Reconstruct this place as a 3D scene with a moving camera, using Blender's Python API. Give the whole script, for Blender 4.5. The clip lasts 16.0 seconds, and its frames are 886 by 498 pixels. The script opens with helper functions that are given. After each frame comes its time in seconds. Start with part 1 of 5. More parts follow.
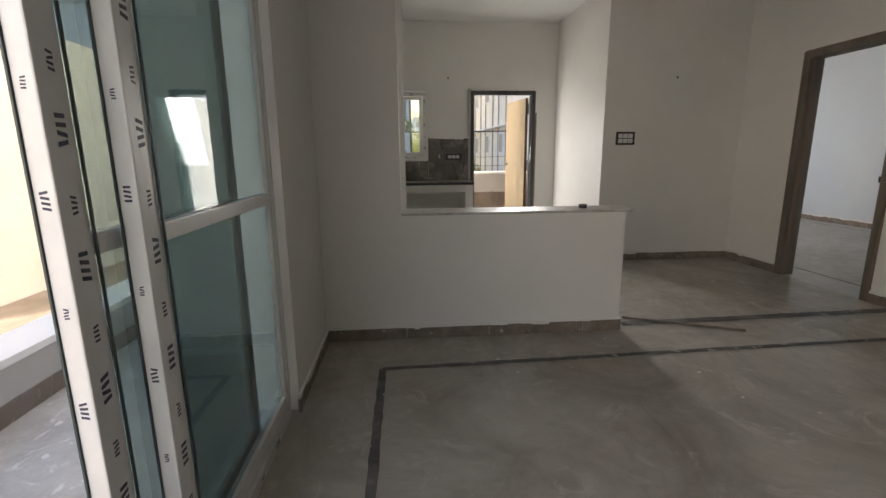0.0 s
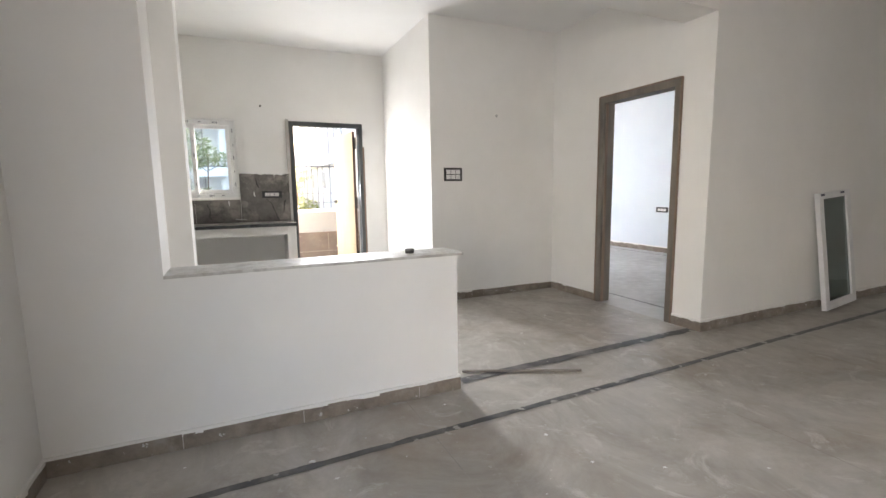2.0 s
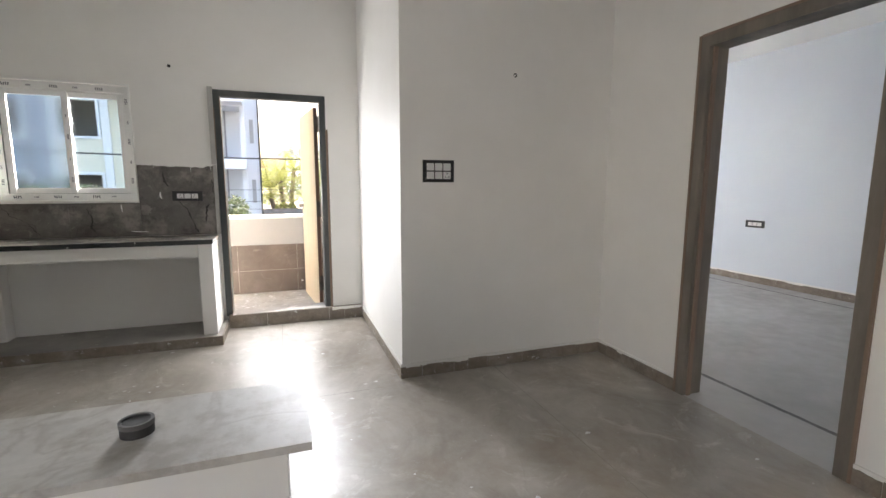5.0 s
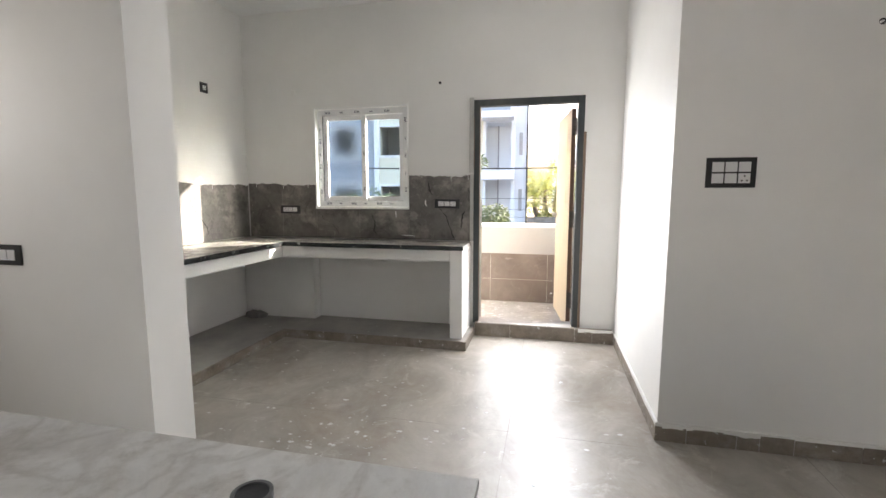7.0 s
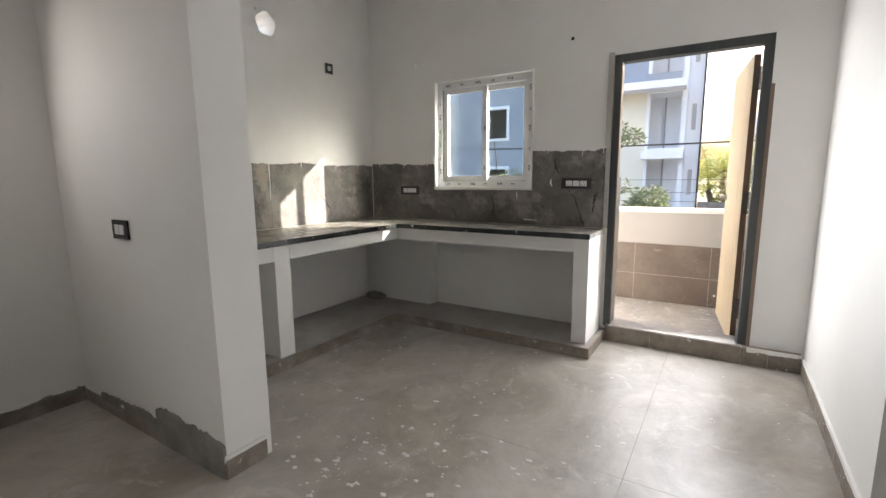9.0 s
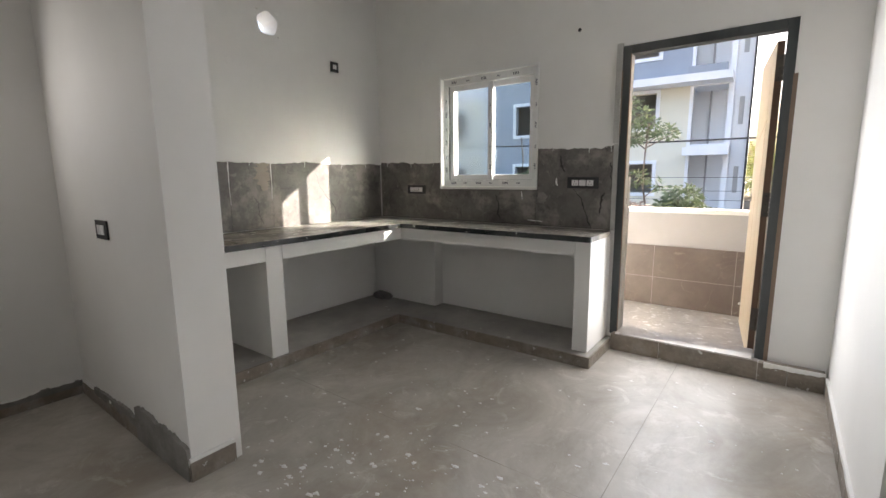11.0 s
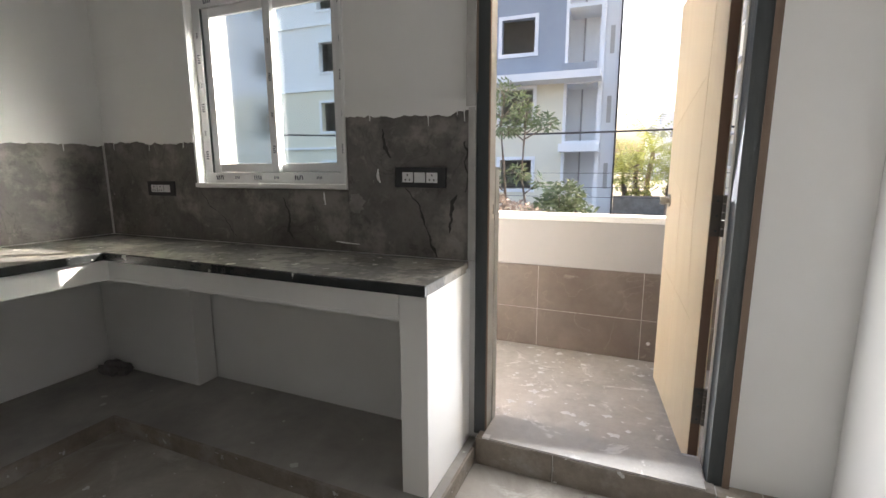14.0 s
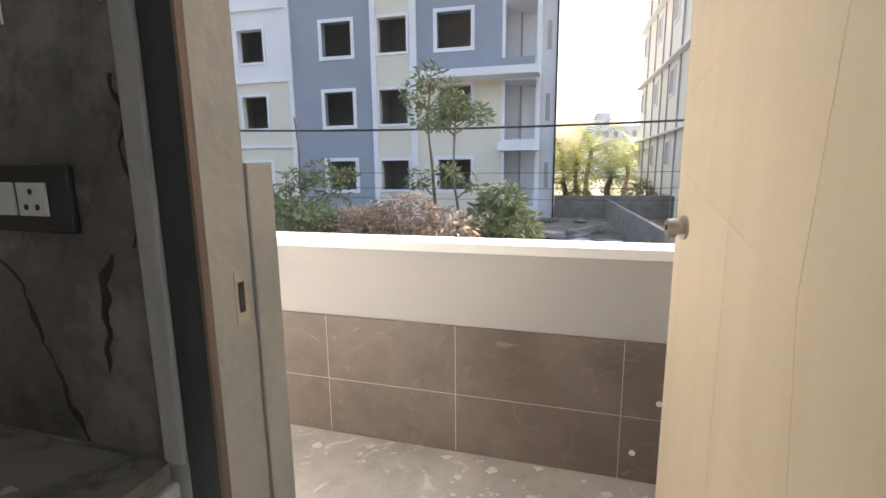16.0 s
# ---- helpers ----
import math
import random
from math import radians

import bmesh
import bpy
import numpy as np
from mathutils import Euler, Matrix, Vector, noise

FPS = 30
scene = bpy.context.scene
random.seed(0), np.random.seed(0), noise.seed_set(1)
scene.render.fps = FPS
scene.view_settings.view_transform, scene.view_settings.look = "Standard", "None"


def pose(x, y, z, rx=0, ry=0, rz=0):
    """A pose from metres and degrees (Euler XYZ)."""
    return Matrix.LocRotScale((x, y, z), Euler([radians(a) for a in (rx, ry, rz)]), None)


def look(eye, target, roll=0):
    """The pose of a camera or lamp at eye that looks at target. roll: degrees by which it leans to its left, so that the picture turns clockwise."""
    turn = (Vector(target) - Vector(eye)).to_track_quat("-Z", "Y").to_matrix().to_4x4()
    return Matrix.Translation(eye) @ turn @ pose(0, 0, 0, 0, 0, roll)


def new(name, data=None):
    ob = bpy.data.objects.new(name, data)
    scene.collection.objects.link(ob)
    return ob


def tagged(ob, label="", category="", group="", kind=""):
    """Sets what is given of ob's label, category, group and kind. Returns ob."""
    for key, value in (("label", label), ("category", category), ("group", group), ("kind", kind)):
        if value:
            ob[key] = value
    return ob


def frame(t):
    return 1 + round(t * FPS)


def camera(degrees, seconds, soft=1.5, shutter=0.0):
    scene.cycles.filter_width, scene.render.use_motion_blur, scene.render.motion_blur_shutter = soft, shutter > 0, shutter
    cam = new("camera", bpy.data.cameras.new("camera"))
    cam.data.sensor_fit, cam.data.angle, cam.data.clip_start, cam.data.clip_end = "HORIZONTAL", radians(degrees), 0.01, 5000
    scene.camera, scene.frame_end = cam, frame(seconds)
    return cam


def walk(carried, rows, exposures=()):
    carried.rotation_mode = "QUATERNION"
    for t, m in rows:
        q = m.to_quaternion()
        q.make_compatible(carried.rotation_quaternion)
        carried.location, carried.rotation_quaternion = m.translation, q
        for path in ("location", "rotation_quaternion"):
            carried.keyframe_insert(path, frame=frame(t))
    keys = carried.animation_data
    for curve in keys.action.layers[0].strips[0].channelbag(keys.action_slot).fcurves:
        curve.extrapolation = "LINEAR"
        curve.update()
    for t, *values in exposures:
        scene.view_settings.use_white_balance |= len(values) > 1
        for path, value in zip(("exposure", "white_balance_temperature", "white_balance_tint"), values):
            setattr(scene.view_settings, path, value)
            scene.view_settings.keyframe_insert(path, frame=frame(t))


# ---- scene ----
cam = camera(88.9, 16.0)
PATH = [
    (0, (0.214, 0.432, 1.213), (0.381, 2.384, 0.809), -0.5),
    (0.5, (0.282, 0.432, 1.213), (0.851, 2.315, 0.85), -0.5),
    (1, (0.322, 0.536, 1.22), (1.038, 2.373, 0.888), -0.2),
    (1.5, (0.39, 0.722, 1.229), (1.191, 2.534, 0.949), -0.4),
    (2, (0.522, 0.938, 1.226), (1.342, 2.743, 0.965), -0.9),
    (2.5, (0.732, 1.204, 1.257), (1.529, 3.021, 1.007), -0.8),
    (3, (0.937, 1.512, 1.231), (1.737, 3.327, 0.979), -0.2),
    (3.2, (1.037, 1.63, 1.236), (1.822, 3.452, 0.982), 0.0),
    (5.3, (1.755, 2.649, 1.295), (2.385, 4.526, 1.017), 0.3),
    (5.5, (1.766, 2.686, 1.268), (2.351, 4.579, 0.999), 0.4),
    (6, (1.715, 2.74, 1.27), (1.855, 4.717, 1.008), 0.1),
    (6.5, (1.765, 2.845, 1.279), (1.532, 4.817, 1.044), -0.2),
    (7, (1.833, 2.96, 1.283), (1.387, 4.895, 1.043), -0.0),
    (7.5, (1.856, 3.097, 1.258), (1.327, 5.008, 0.991), -0.6),
    (8, (1.851, 3.248, 1.259), (1.211, 5.121, 0.973), -0.1),
    (8.5, (1.889, 3.362, 1.252), (1.085, 5.168, 0.948), -0.6),
    (9, (1.936, 3.461, 1.243), (0.886, 5.136, 0.935), -0.5),
    (9.2, (2.002, 3.516, 1.231), (0.77, 5.06, 0.922), 0.0),
    (11.3, (2.123, 3.767, 1.26), (0.969, 5.367, 0.936), -0.9),
    (11.5, (2.113, 3.83, 1.261), (1.052, 5.493, 0.93), -1.0),
    (12, (2.002, 4.047, 1.254), (1.05, 5.777, 0.932), -1.0),
    (12.5, (1.914, 4.262, 1.246), (0.98, 6.0, 0.917), -1.6),
    (13, (1.865, 4.587, 1.239), (0.921, 6.32, 0.917), -1.5),
    (13.5, (1.834, 4.9, 1.22), (0.951, 6.663, 0.88), -0.9),
    (14, (1.77, 5.292, 1.224), (0.997, 7.105, 0.884), -0.2),
    (14.5, (1.725, 5.652, 1.22), (1.028, 7.493, 0.864), -0.5),
    (15, (1.695, 5.997, 1.226), (1.028, 7.85, 0.883), -0.8),
    (15.2, (1.683, 6.125, 1.221), (1.036, 7.985, 0.874), -0.9),
    (15.5, (1.657, 6.342, 1.22), (1.054, 8.219, 0.885), -0.4),
    (16, (1.643, 6.594, 1.227), (1.093, 8.487, 0.886), -0.6),
]
EXPOSURES = [(0, 2.2, 7300, 14), (0.5, 2.85, 7050, 14), (1.0, 3.2, 6850, 14), (1.5, 3.72, 6750, 14), (3.0, 3.62, 6700, 14), (5.5, 3.08, 6700, 14), (7.0, 3.28, 6650, 14),
             (9.0, 2.85, 6700, 14), (11.5, 2.72, 6650, 14), (13.0, 2.6, 6600, 14), (14.5, 2.28, 6600, 14), (16, 1.97, 6580, 13)]
walk(cam, [(t, look(eye, target, roll)) for t, eye, target, roll in PATH], EXPOSURES)

# world, sun, large lights
SUN = Vector((1.0, 0.83, 0.62)).normalized()
world = bpy.data.worlds.new("world")
scene.world = world
world.use_nodes = True
wn = world.node_tree.nodes
sky = wn.new("ShaderNodeTexSky")
sky.sky_type, sky.sun_disc = "NISHITA", False
sky.sun_elevation = math.asin(SUN.z)
sky.sun_rotation = math.atan2(SUN.x, SUN.y)
sky.dust_density, sky.air_density = 8.0, 1.0
world.node_tree.links.new(sky.outputs[0], wn["Background"].inputs[0])
wn["Background"].inputs[1].default_value = 0.15
sun_data = bpy.data.lights.new("sun", "SUN")
sun_data.energy, sun_data.angle, sun_data.color = 3.5, radians(0.6), (1.0, 0.95, 0.86)
sun = new("sun", sun_data)
sun.matrix_world = look(SUN * 60, (0, 0, 0))


def area_light(name, eye, target, w, h, watts, color=(1.0, 0.965, 0.92)):
    """An area lamp in an opening, standing in for the sky that shines through it."""
    d = bpy.data.lights.new(name, "AREA")
    d.shape, d.size, d.size_y, d.energy, d.color = "RECTANGLE", w, h, watts, color
    ob = new(name, d)
    ob.matrix_world = look(eye, target)
    return ob


area_light("door_skylight", (1.63, 6.97, 1.1), (1.95, 5.0, 1.0), 0.74, 1.80, 3.5, (0.93, 0.97, 1.0))
gap_lamp = area_light("sky_gap_light", (1.92, 6.965, 1.55), (1.72, 2.2, 0.0), 0.34, 0.9, 1.25, (0.86, 0.93, 1.0))
gap_lamp.data.spread = radians(60)
area_light("terrace_skylight", (-0.75, 0.2, 1.3), (1.9, 1.9, 0.7), 2.2, 2.2, 4.2)
area_light("bedroom_skylight", (6.2, 8.9, 1.7), (6.2, 5.0, 0.9), 1.6, 1.2, 1.5, (0.64, 0.81, 1.0))
area_light("niche_skylight", (-1.10, 3.885, 1.765), (0.6, 3.9, 1.2), 0.44, 0.54, 0.45)

# materials


def material(name, c1, c2=None, scale=2.0, rough=0.7, rough2=None, bump=0.05, bscale=30.0, metallic=0.0,
             stretch=(1, 1, 1), spots=None, spot_scale=9.0, spot_size=0.09, veins=None, vein_scale=1.6, vein_w=0.008, vein_f=0.6, stain=None, stain_scale=0.8, stain_f=0.7, spec=0.5, detail=6.0, distort=0.0, spot_f=1.0, objspace=False, edge=0.22, grain=0.62, dust=None):
    """A procedural surface: two colours mixed by noise, optional veins and splashed spots, fine bump."""
    m = bpy.data.materials.new(name)
    m.use_nodes = True
    nt = m.node_tree
    n, l = nt.nodes, nt.links
    b = n["Principled BSDF"]
    b.inputs["Metallic"].default_value = metallic
    b.inputs["Specular IOR Level"].default_value = spec
    if objspace:
        src = n.new("ShaderNodeTexCoord").outputs["Object"]
    else:
        src = n.new("ShaderNodeNewGeometry").outputs["Position"]
    mp = n.new("ShaderNodeMapping")
    mp.inputs["Scale"].default_value = stretch
    l.new(src, mp.inputs[0])
    big = n.new("ShaderNodeTexNoise")
    big.inputs["Scale"].default_value, big.inputs["Detail"].default_value, big.inputs["Roughness"].default_value = scale, detail, grain
    big.inputs["Distortion"].default_value = distort
    l.new(mp.outputs[0], big.inputs[0])
    ramp = n.new("ShaderNodeValToRGB")
    c2 = c2 or tuple(min(1, k * 1.15) for k in c1)
    ramp.color_ramp.elements[0].position, ramp.color_ramp.elements[1].position = 0.32, 0.7
    ramp.color_ramp.elements[0].color, ramp.color_ramp.elements[1].color = (*c1, 1), (*c2, 1)
    l.new(big.outputs[0], ramp.inputs[0])
    col = ramp.outputs[0]

    def mix(fac, a, color):
        x = n.new("ShaderNodeMix")
        x.data_type = "RGBA"
        l.new(fac, x.inputs[0])
        l.new(a, x.inputs[6])
        x.inputs[7].default_value = (*color, 1)
        return x.outputs[2]

    def band(value, lo, hi):
        r = n.new("ShaderNodeMapRange")
        r.inputs[1].default_value, r.inputs[2].default_value = lo, hi
        l.new(value, r.inputs[0])
        return r.outputs[0]

    if veins:
        warp = n.new("ShaderNodeTexNoise")
        warp.inputs["Scale"].default_value, warp.inputs["Detail"].default_value = vein_scale, 8
        warp.inputs["Distortion"].default_value = 0.8
        l.new(mp.outputs[0], warp.inputs[0])
        sub = n.new("ShaderNodeMath")
        sub.operation = "SUBTRACT"
        sub.inputs[1].default_value = 0.5
        l.new(warp.outputs[0], sub.inputs[0])
        ab = n.new("ShaderNodeMath")
        ab.operation = "ABSOLUTE"
        l.new(sub.outputs[0], ab.inputs[0])
        vb = n.new("ShaderNodeMapRange")
        vb.inputs[1].default_value, vb.inputs[2].default_value, vb.inputs[4].default_value = vein_w, 0.0, vein_f
        l.new(ab.outputs[0], vb.inputs[0])
        col = mix(vb.outputs[0], col, veins)
    if stain:
        sn = n.new("ShaderNodeTexNoise")
        sn.inputs["Scale"].default_value, sn.inputs["Detail"].default_value, sn.inputs["Roughness"].default_value = stain_scale, 9, 0.68
        l.new(src, sn.inputs[0])
        sb = n.new("ShaderNodeMapRange")
        sb.inputs[1].default_value, sb.inputs[2].default_value, sb.inputs[4].default_value = 0.5, 0.5 + edge, stain_f
        l.new(sn.outputs[0], sb.inputs[0])
        col = mix(sb.outputs[0], col, stain)
    if dust:
        tint, dscale, lo, hi, df = dust
        dn = n.new("ShaderNodeTexNoise")
        dn.inputs["Scale"].default_value, dn.inputs["Detail"].default_value, dn.inputs["Roughness"].default_value, dn.inputs["Distortion"].default_value = dscale, 12, 0.72, 1.6
        l.new(src, dn.inputs[0])
        dm = n.new("ShaderNodeMapRange")
        dm.inputs[1].default_value, dm.inputs[2].default_value, dm.inputs[4].default_value = lo, hi, df
        l.new(dn.outputs[0], dm.inputs[0])
        col = mix(dm.outputs[0], col, tint)
    if spots:
        v = n.new("ShaderNodeTexVoronoi")
        v.inputs["Scale"].default_value = spot_scale
        w = n.new("ShaderNodeTexNoise")
        w.inputs["Scale"].default_value = spot_scale * 2.5
        l.new(src, w.inputs[0])
        add = n.new("ShaderNodeMix")
        add.data_type = "RGBA"
        add.inputs[0].default_value = 0.04
        l.new(src, add.inputs[6])
        l.new(w.outputs[1], add.inputs[7])
        l.new(add.outputs[2], v.inputs[0])
        pick = n.new("ShaderNodeSeparateColor")
        l.new(v.outputs["Color"], pick.inputs[0])
        size = n.new("ShaderNodeMath")
        size.operation = "MULTIPLY"
        size.inputs[1].default_value = spot_size
        pw = n.new("ShaderNodeMath")
        pw.operation = "POWER"
        pw.inputs[1].default_value = 4.0
        l.new(pick.outputs[0], pw.inputs[0])
        l.new(pw.outputs[0], size.inputs[0])
        lt = n.new("ShaderNodeMath")
        lt.operation = "LESS_THAN"
        l.new(v.outputs["Distance"], lt.inputs[0])
        l.new(size.outputs[0], lt.inputs[1])
        lf = n.new("ShaderNodeMath")
        lf.operation = "MULTIPLY"
        lf.inputs[1].default_value = spot_f
        l.new(lt.outputs[0], lf.inputs[0])
        col = mix(lf.outputs[0], col, spots)
    l.new(col, b.inputs["Base Color"])
    if rough2 is not None:
        r = n.new("ShaderNodeMapRange")
        r.inputs[1].default_value, r.inputs[2].default_value = 0.34, 0.66
        r.inputs[3].default_value, r.inputs[4].default_value = rough, rough2
        rn = n.new("ShaderNodeTexNoise")
        rn.inputs["Scale"].default_value, rn.inputs["Detail"].default_value = scale * 9.0, 7
        l.new(mp.outputs[0], rn.inputs[0])
        l.new(rn.outputs[0], r.inputs[0])
        l.new(r.outputs[0], b.inputs["Roughness"])
    else:
        b.inputs["Roughness"].default_value = rough
    if bump:
        fine = n.new("ShaderNodeTexNoise")
        fine.inputs["Scale"].default_value, fine.inputs["Detail"].default_value = bscale, 4
        l.new(mp.outputs[0], fine.inputs[0])
        bp = n.new("ShaderNodeBump")
        bp.inputs["Strength"].default_value, bp.inputs["Distance"].default_value = bump, 0.02
        l.new(fine.outputs[0], bp.inputs["Height"])
        l.new(bp.outputs[0], b.inputs["Normal"])
    return m


M = {}
M["putty"] = material("wall_putty", (0.79, 0.78, 0.752), (0.85, 0.84, 0.815), 1.2, 0.65, bump=0.06, bscale=14)
M["white"] = material("ceiling_white", (0.80, 0.80, 0.79), (0.84, 0.84, 0.83), 1.0, 0.75, bump=0.05, bscale=12)
M["blue_wall"] = material("bedroom_paint", (0.66, 0.71, 0.78), (0.70, 0.75, 0.81), 1.0, 0.7, bump=0.04, bscale=12)
M["floor"] = material("dusty_marble_floor", (0.29, 0.262, 0.225), (0.51, 0.48, 0.435), 1.5, 0.28, 0.45, bump=0.13, bscale=7, grain=0.7, edge=0.3, stretch=(1.2, 0.9, 1), distort=0.9,
                      spots=(0.62, 0.60, 0.56), spot_scale=23.0, spot_size=0.12, spot_f=0.4, veins=(0.20, 0.175, 0.15), vein_scale=1.3, vein_w=0.010, vein_f=0.12, dust=((0.60, 0.58, 0.54), 3.2, 0.55, 0.66, 0.55),
                      stain=(0.27, 0.205, 0.145), stain_scale=1.1, stain_f=0.85, detail=13, spec=0.32)
M["skirting"] = material("skirting_stone", (0.16, 0.13, 0.103), (0.30, 0.258, 0.213), 6, 0.6, bump=0.3, bscale=40, spots=(0.55, 0.54, 0.52), spot_scale=26, spot_size=0.3, grain=0.74, stain=(0.40, 0.38, 0.35), stain_scale=5.0, stain_f=0.7)
M["stripe"] = material("black_stone_inlay", (0.035, 0.035, 0.036), (0.13, 0.125, 0.12), 7, 0.45, bump=0.1, spots=(0.35, 0.34, 0.31), spot_scale=18, spot_size=0.5, stain=(0.27, 0.255, 0.235), stain_scale=4.0, stain_f=0.8)
M["dado"] = material("grey_marble_dado", (0.07, 0.063, 0.057), (0.20, 0.184, 0.168), 3.4, 0.32, 0.55, bump=0.12, bscale=20, grain=0.76, edge=0.1, veins=(0.035, 0.03, 0.027), vein_scale=3.4, vein_w=0.014, vein_f=0.4, detail=14, dust=((0.34, 0.32, 0.29), 8.0, 0.58, 0.68, 0.5),
                     spots=(0.5, 0.49, 0.46), spot_scale=11, spot_size=0.10, stain=(0.34, 0.31, 0.28), stain_scale=3.0, stain_f=0.6)
M["counter"] = material("dusty_counter_granite", (0.10, 0.096, 0.088), (0.21, 0.20, 0.18), 4.0, 0.42, 0.65, grain=0.72, edge=0.05, bump=0.06, bscale=30, spots=(0.6, 0.58, 0.53), spot_scale=17, spot_size=0.4,
                        stain=(0.43, 0.40, 0.34), stain_scale=5.0, stain_f=0.55)
M["ledge"] = material("ledge_marble", (0.46, 0.445, 0.42), (0.64, 0.63, 0.60), 5.0, 0.35, 0.6, bump=0.04, veins=(0.22, 0.19, 0.16), vein_scale=3.5, vein_w=0.03, vein_f=0.3, stain=(0.30, 0.27, 0.23), stain_scale=6.5, stain_f=0.6, edge=0.12, grain=0.74, distort=0.8)
M["black"] = material("black_granite", (0.012, 0.014, 0.014), (0.03, 0.032, 0.032), 8, 0.25, bump=0.03, spots=(0.35, 0.35, 0.33), spot_scale=22, spot_size=0.3)
M["frame_grey"] = material("dusty_dark_wood_frame", (0.028, 0.036, 0.039), (0.088, 0.093, 0.091), 4, 0.6, bump=0.2, bscale=60, stretch=(1, 1, 0.2))
M["frame_brown"] = material("raw_wood_edge", (0.16, 0.11, 0.08), (0.27, 0.195, 0.145), 6, 0.6, bump=0.2, bscale=60, stretch=(1, 1, 0.15))
M["cream"] = material("cream_laminate", (0.72, 0.60, 0.42), (0.76, 0.645, 0.46), 5, 0.4, bump=0.06, bscale=120, stretch=(1, 4, 0.1))
M["leaf_edge"] = material("brown_door_edge", (0.15, 0.085, 0.055), (0.21, 0.13, 0.09), 8, 0.5, bump=0.08, stretch=(1, 1, 0.2))
M["steel"] = material("brushed_steel", (0.45, 0.42, 0.37), (0.6, 0.57, 0.5), 12, 0.3, metallic=0.9, bump=0.03)
M["dark_steel"] = material("dark_steel", (0.10, 0.09, 0.08), (0.18, 0.16, 0.14), 12, 0.45, metallic=0.8, bump=0.05)
M["upvc"] = material("white_upvc", (0.78, 0.78, 0.79), (0.84, 0.84, 0.84), 3, 0.35, bump=0.01)
M["film"] = material("protective_film", (0.72, 0.72, 0.72), (0.80, 0.80, 0.80), 8, 0.3, bump=0.06, bscale=50)
M["ink"] = material("blue_black_print", (0.03, 0.035, 0.07), (0.06, 0.06, 0.1), 30, 0.5, bump=0)
M["seal"] = material("rubber_seal", (0.03, 0.05, 0.05), (0.05, 0.07, 0.07), 9, 0.5, bump=0)
M["plate"] = material("black_switch_plate", (0.018, 0.018, 0.02), (0.03, 0.03, 0.03), 9, 0.4, bump=0.03)
M["switch"] = material("white_switch", (0.68, 0.68, 0.68), (0.76, 0.76, 0.75), 9, 0.35, bump=0.02)
M["rubber"] = material("dark_cap", (0.02, 0.02, 0.022), (0.06, 0.06, 0.06), 20, 0.6, bump=0.1)
M["rod"] = material("raw_timber", (0.15, 0.13, 0.11), (0.30, 0.265, 0.225), 9, 0.7, bump=0.2, stretch=(0.3, 1, 1))
M["tile"] = material("balcony_wall_tile", (0.125, 0.10, 0.085), (0.20, 0.165, 0.14), 1.8, 0.35, 0.5, grain=0.72, bump=0.03, veins=(0.26, 0.22, 0.19), vein_scale=1.4, vein_w=0.004, vein_f=0.5, stain=(0.27, 0.235, 0.21), stain_scale=2.5, stain_f=0.45, dust=((0.36, 0.33, 0.30), 6.0, 0.60, 0.68, 0.5))
M["bead"] = material("dusty_plaster_bead", (0.36, 0.35, 0.33), (0.52, 0.51, 0.485), 5, 0.8, bump=0.3, bscale=40)
M["bedroom_floor"] = material("pale_dusty_floor", (0.34, 0.335, 0.32), (0.48, 0.475, 0.46), 0.9, 0.3, 0.55, bump=0.08, bscale=7, spec=0.4, grain=0.6, stain=(0.55, 0.545, 0.53), stain_scale=1.3, stain_f=0.4)
M["joint"] = material("dusty_floor_joint", (0.20, 0.18, 0.155), (0.42, 0.39, 0.35), 2.5, 0.7, bump=0)
M["grout"] = material("pale_grout", (0.5, 0.48, 0.45), (0.6, 0.58, 0.55), 9, 0.8, bump=0.1)
M["balcony_floor"] = material("balcony_dusty_floor", (0.40, 0.375, 0.345), (0.58, 0.56, 0.52), 3.0, 0.5, 0.75, grain=0.76, stain=(0.30, 0.28, 0.255), stain_scale=2.2, stain_f=0.5, edge=0.12, dust=((0.74, 0.72, 0.69), 5.0, 0.57, 0.62, 0.8), bump=0.1, spots=(0.7, 0.68, 0.65), spot_scale=9, spot_size=0.25)
# white wall paint darkened to grey; the shade on its faces sits in this colour
M["parapet"] = material("parapet_paint_shaded", (0.40, 0.398, 0.395), (0.45, 0.448, 0.445), 1.2, 0.7, bump=0.05)
M["cement"] = material("rough_cement", (0.16, 0.155, 0.145), (0.30, 0.285, 0.265), 6, 0.9, bump=0.6, bscale=35)


def glass(name, tint, rough=0.02):
    m = bpy.data.materials.new(name)
    m.use_nodes = True
    b = m.node_tree.nodes["Principled BSDF"]
    b.inputs["Base Color"].default_value = (*tint, 1)
    b.inputs["Transmission Weight"].default_value = 1.0
    b.inputs["Roughness"].default_value, b.inputs["IOR"].default_value = rough, 1.45
    return m


M["glass"] = glass("clear_glass", (0.74, 0.84, 0.84))
M["glass_teal"] = glass("teal_tinted_glass", (0.27, 0.35, 0.34), 0.02)
M["glass_frost"] = glass("filmed_glass", (0.66, 0.74, 0.75), 0.12)

# mesh helpers


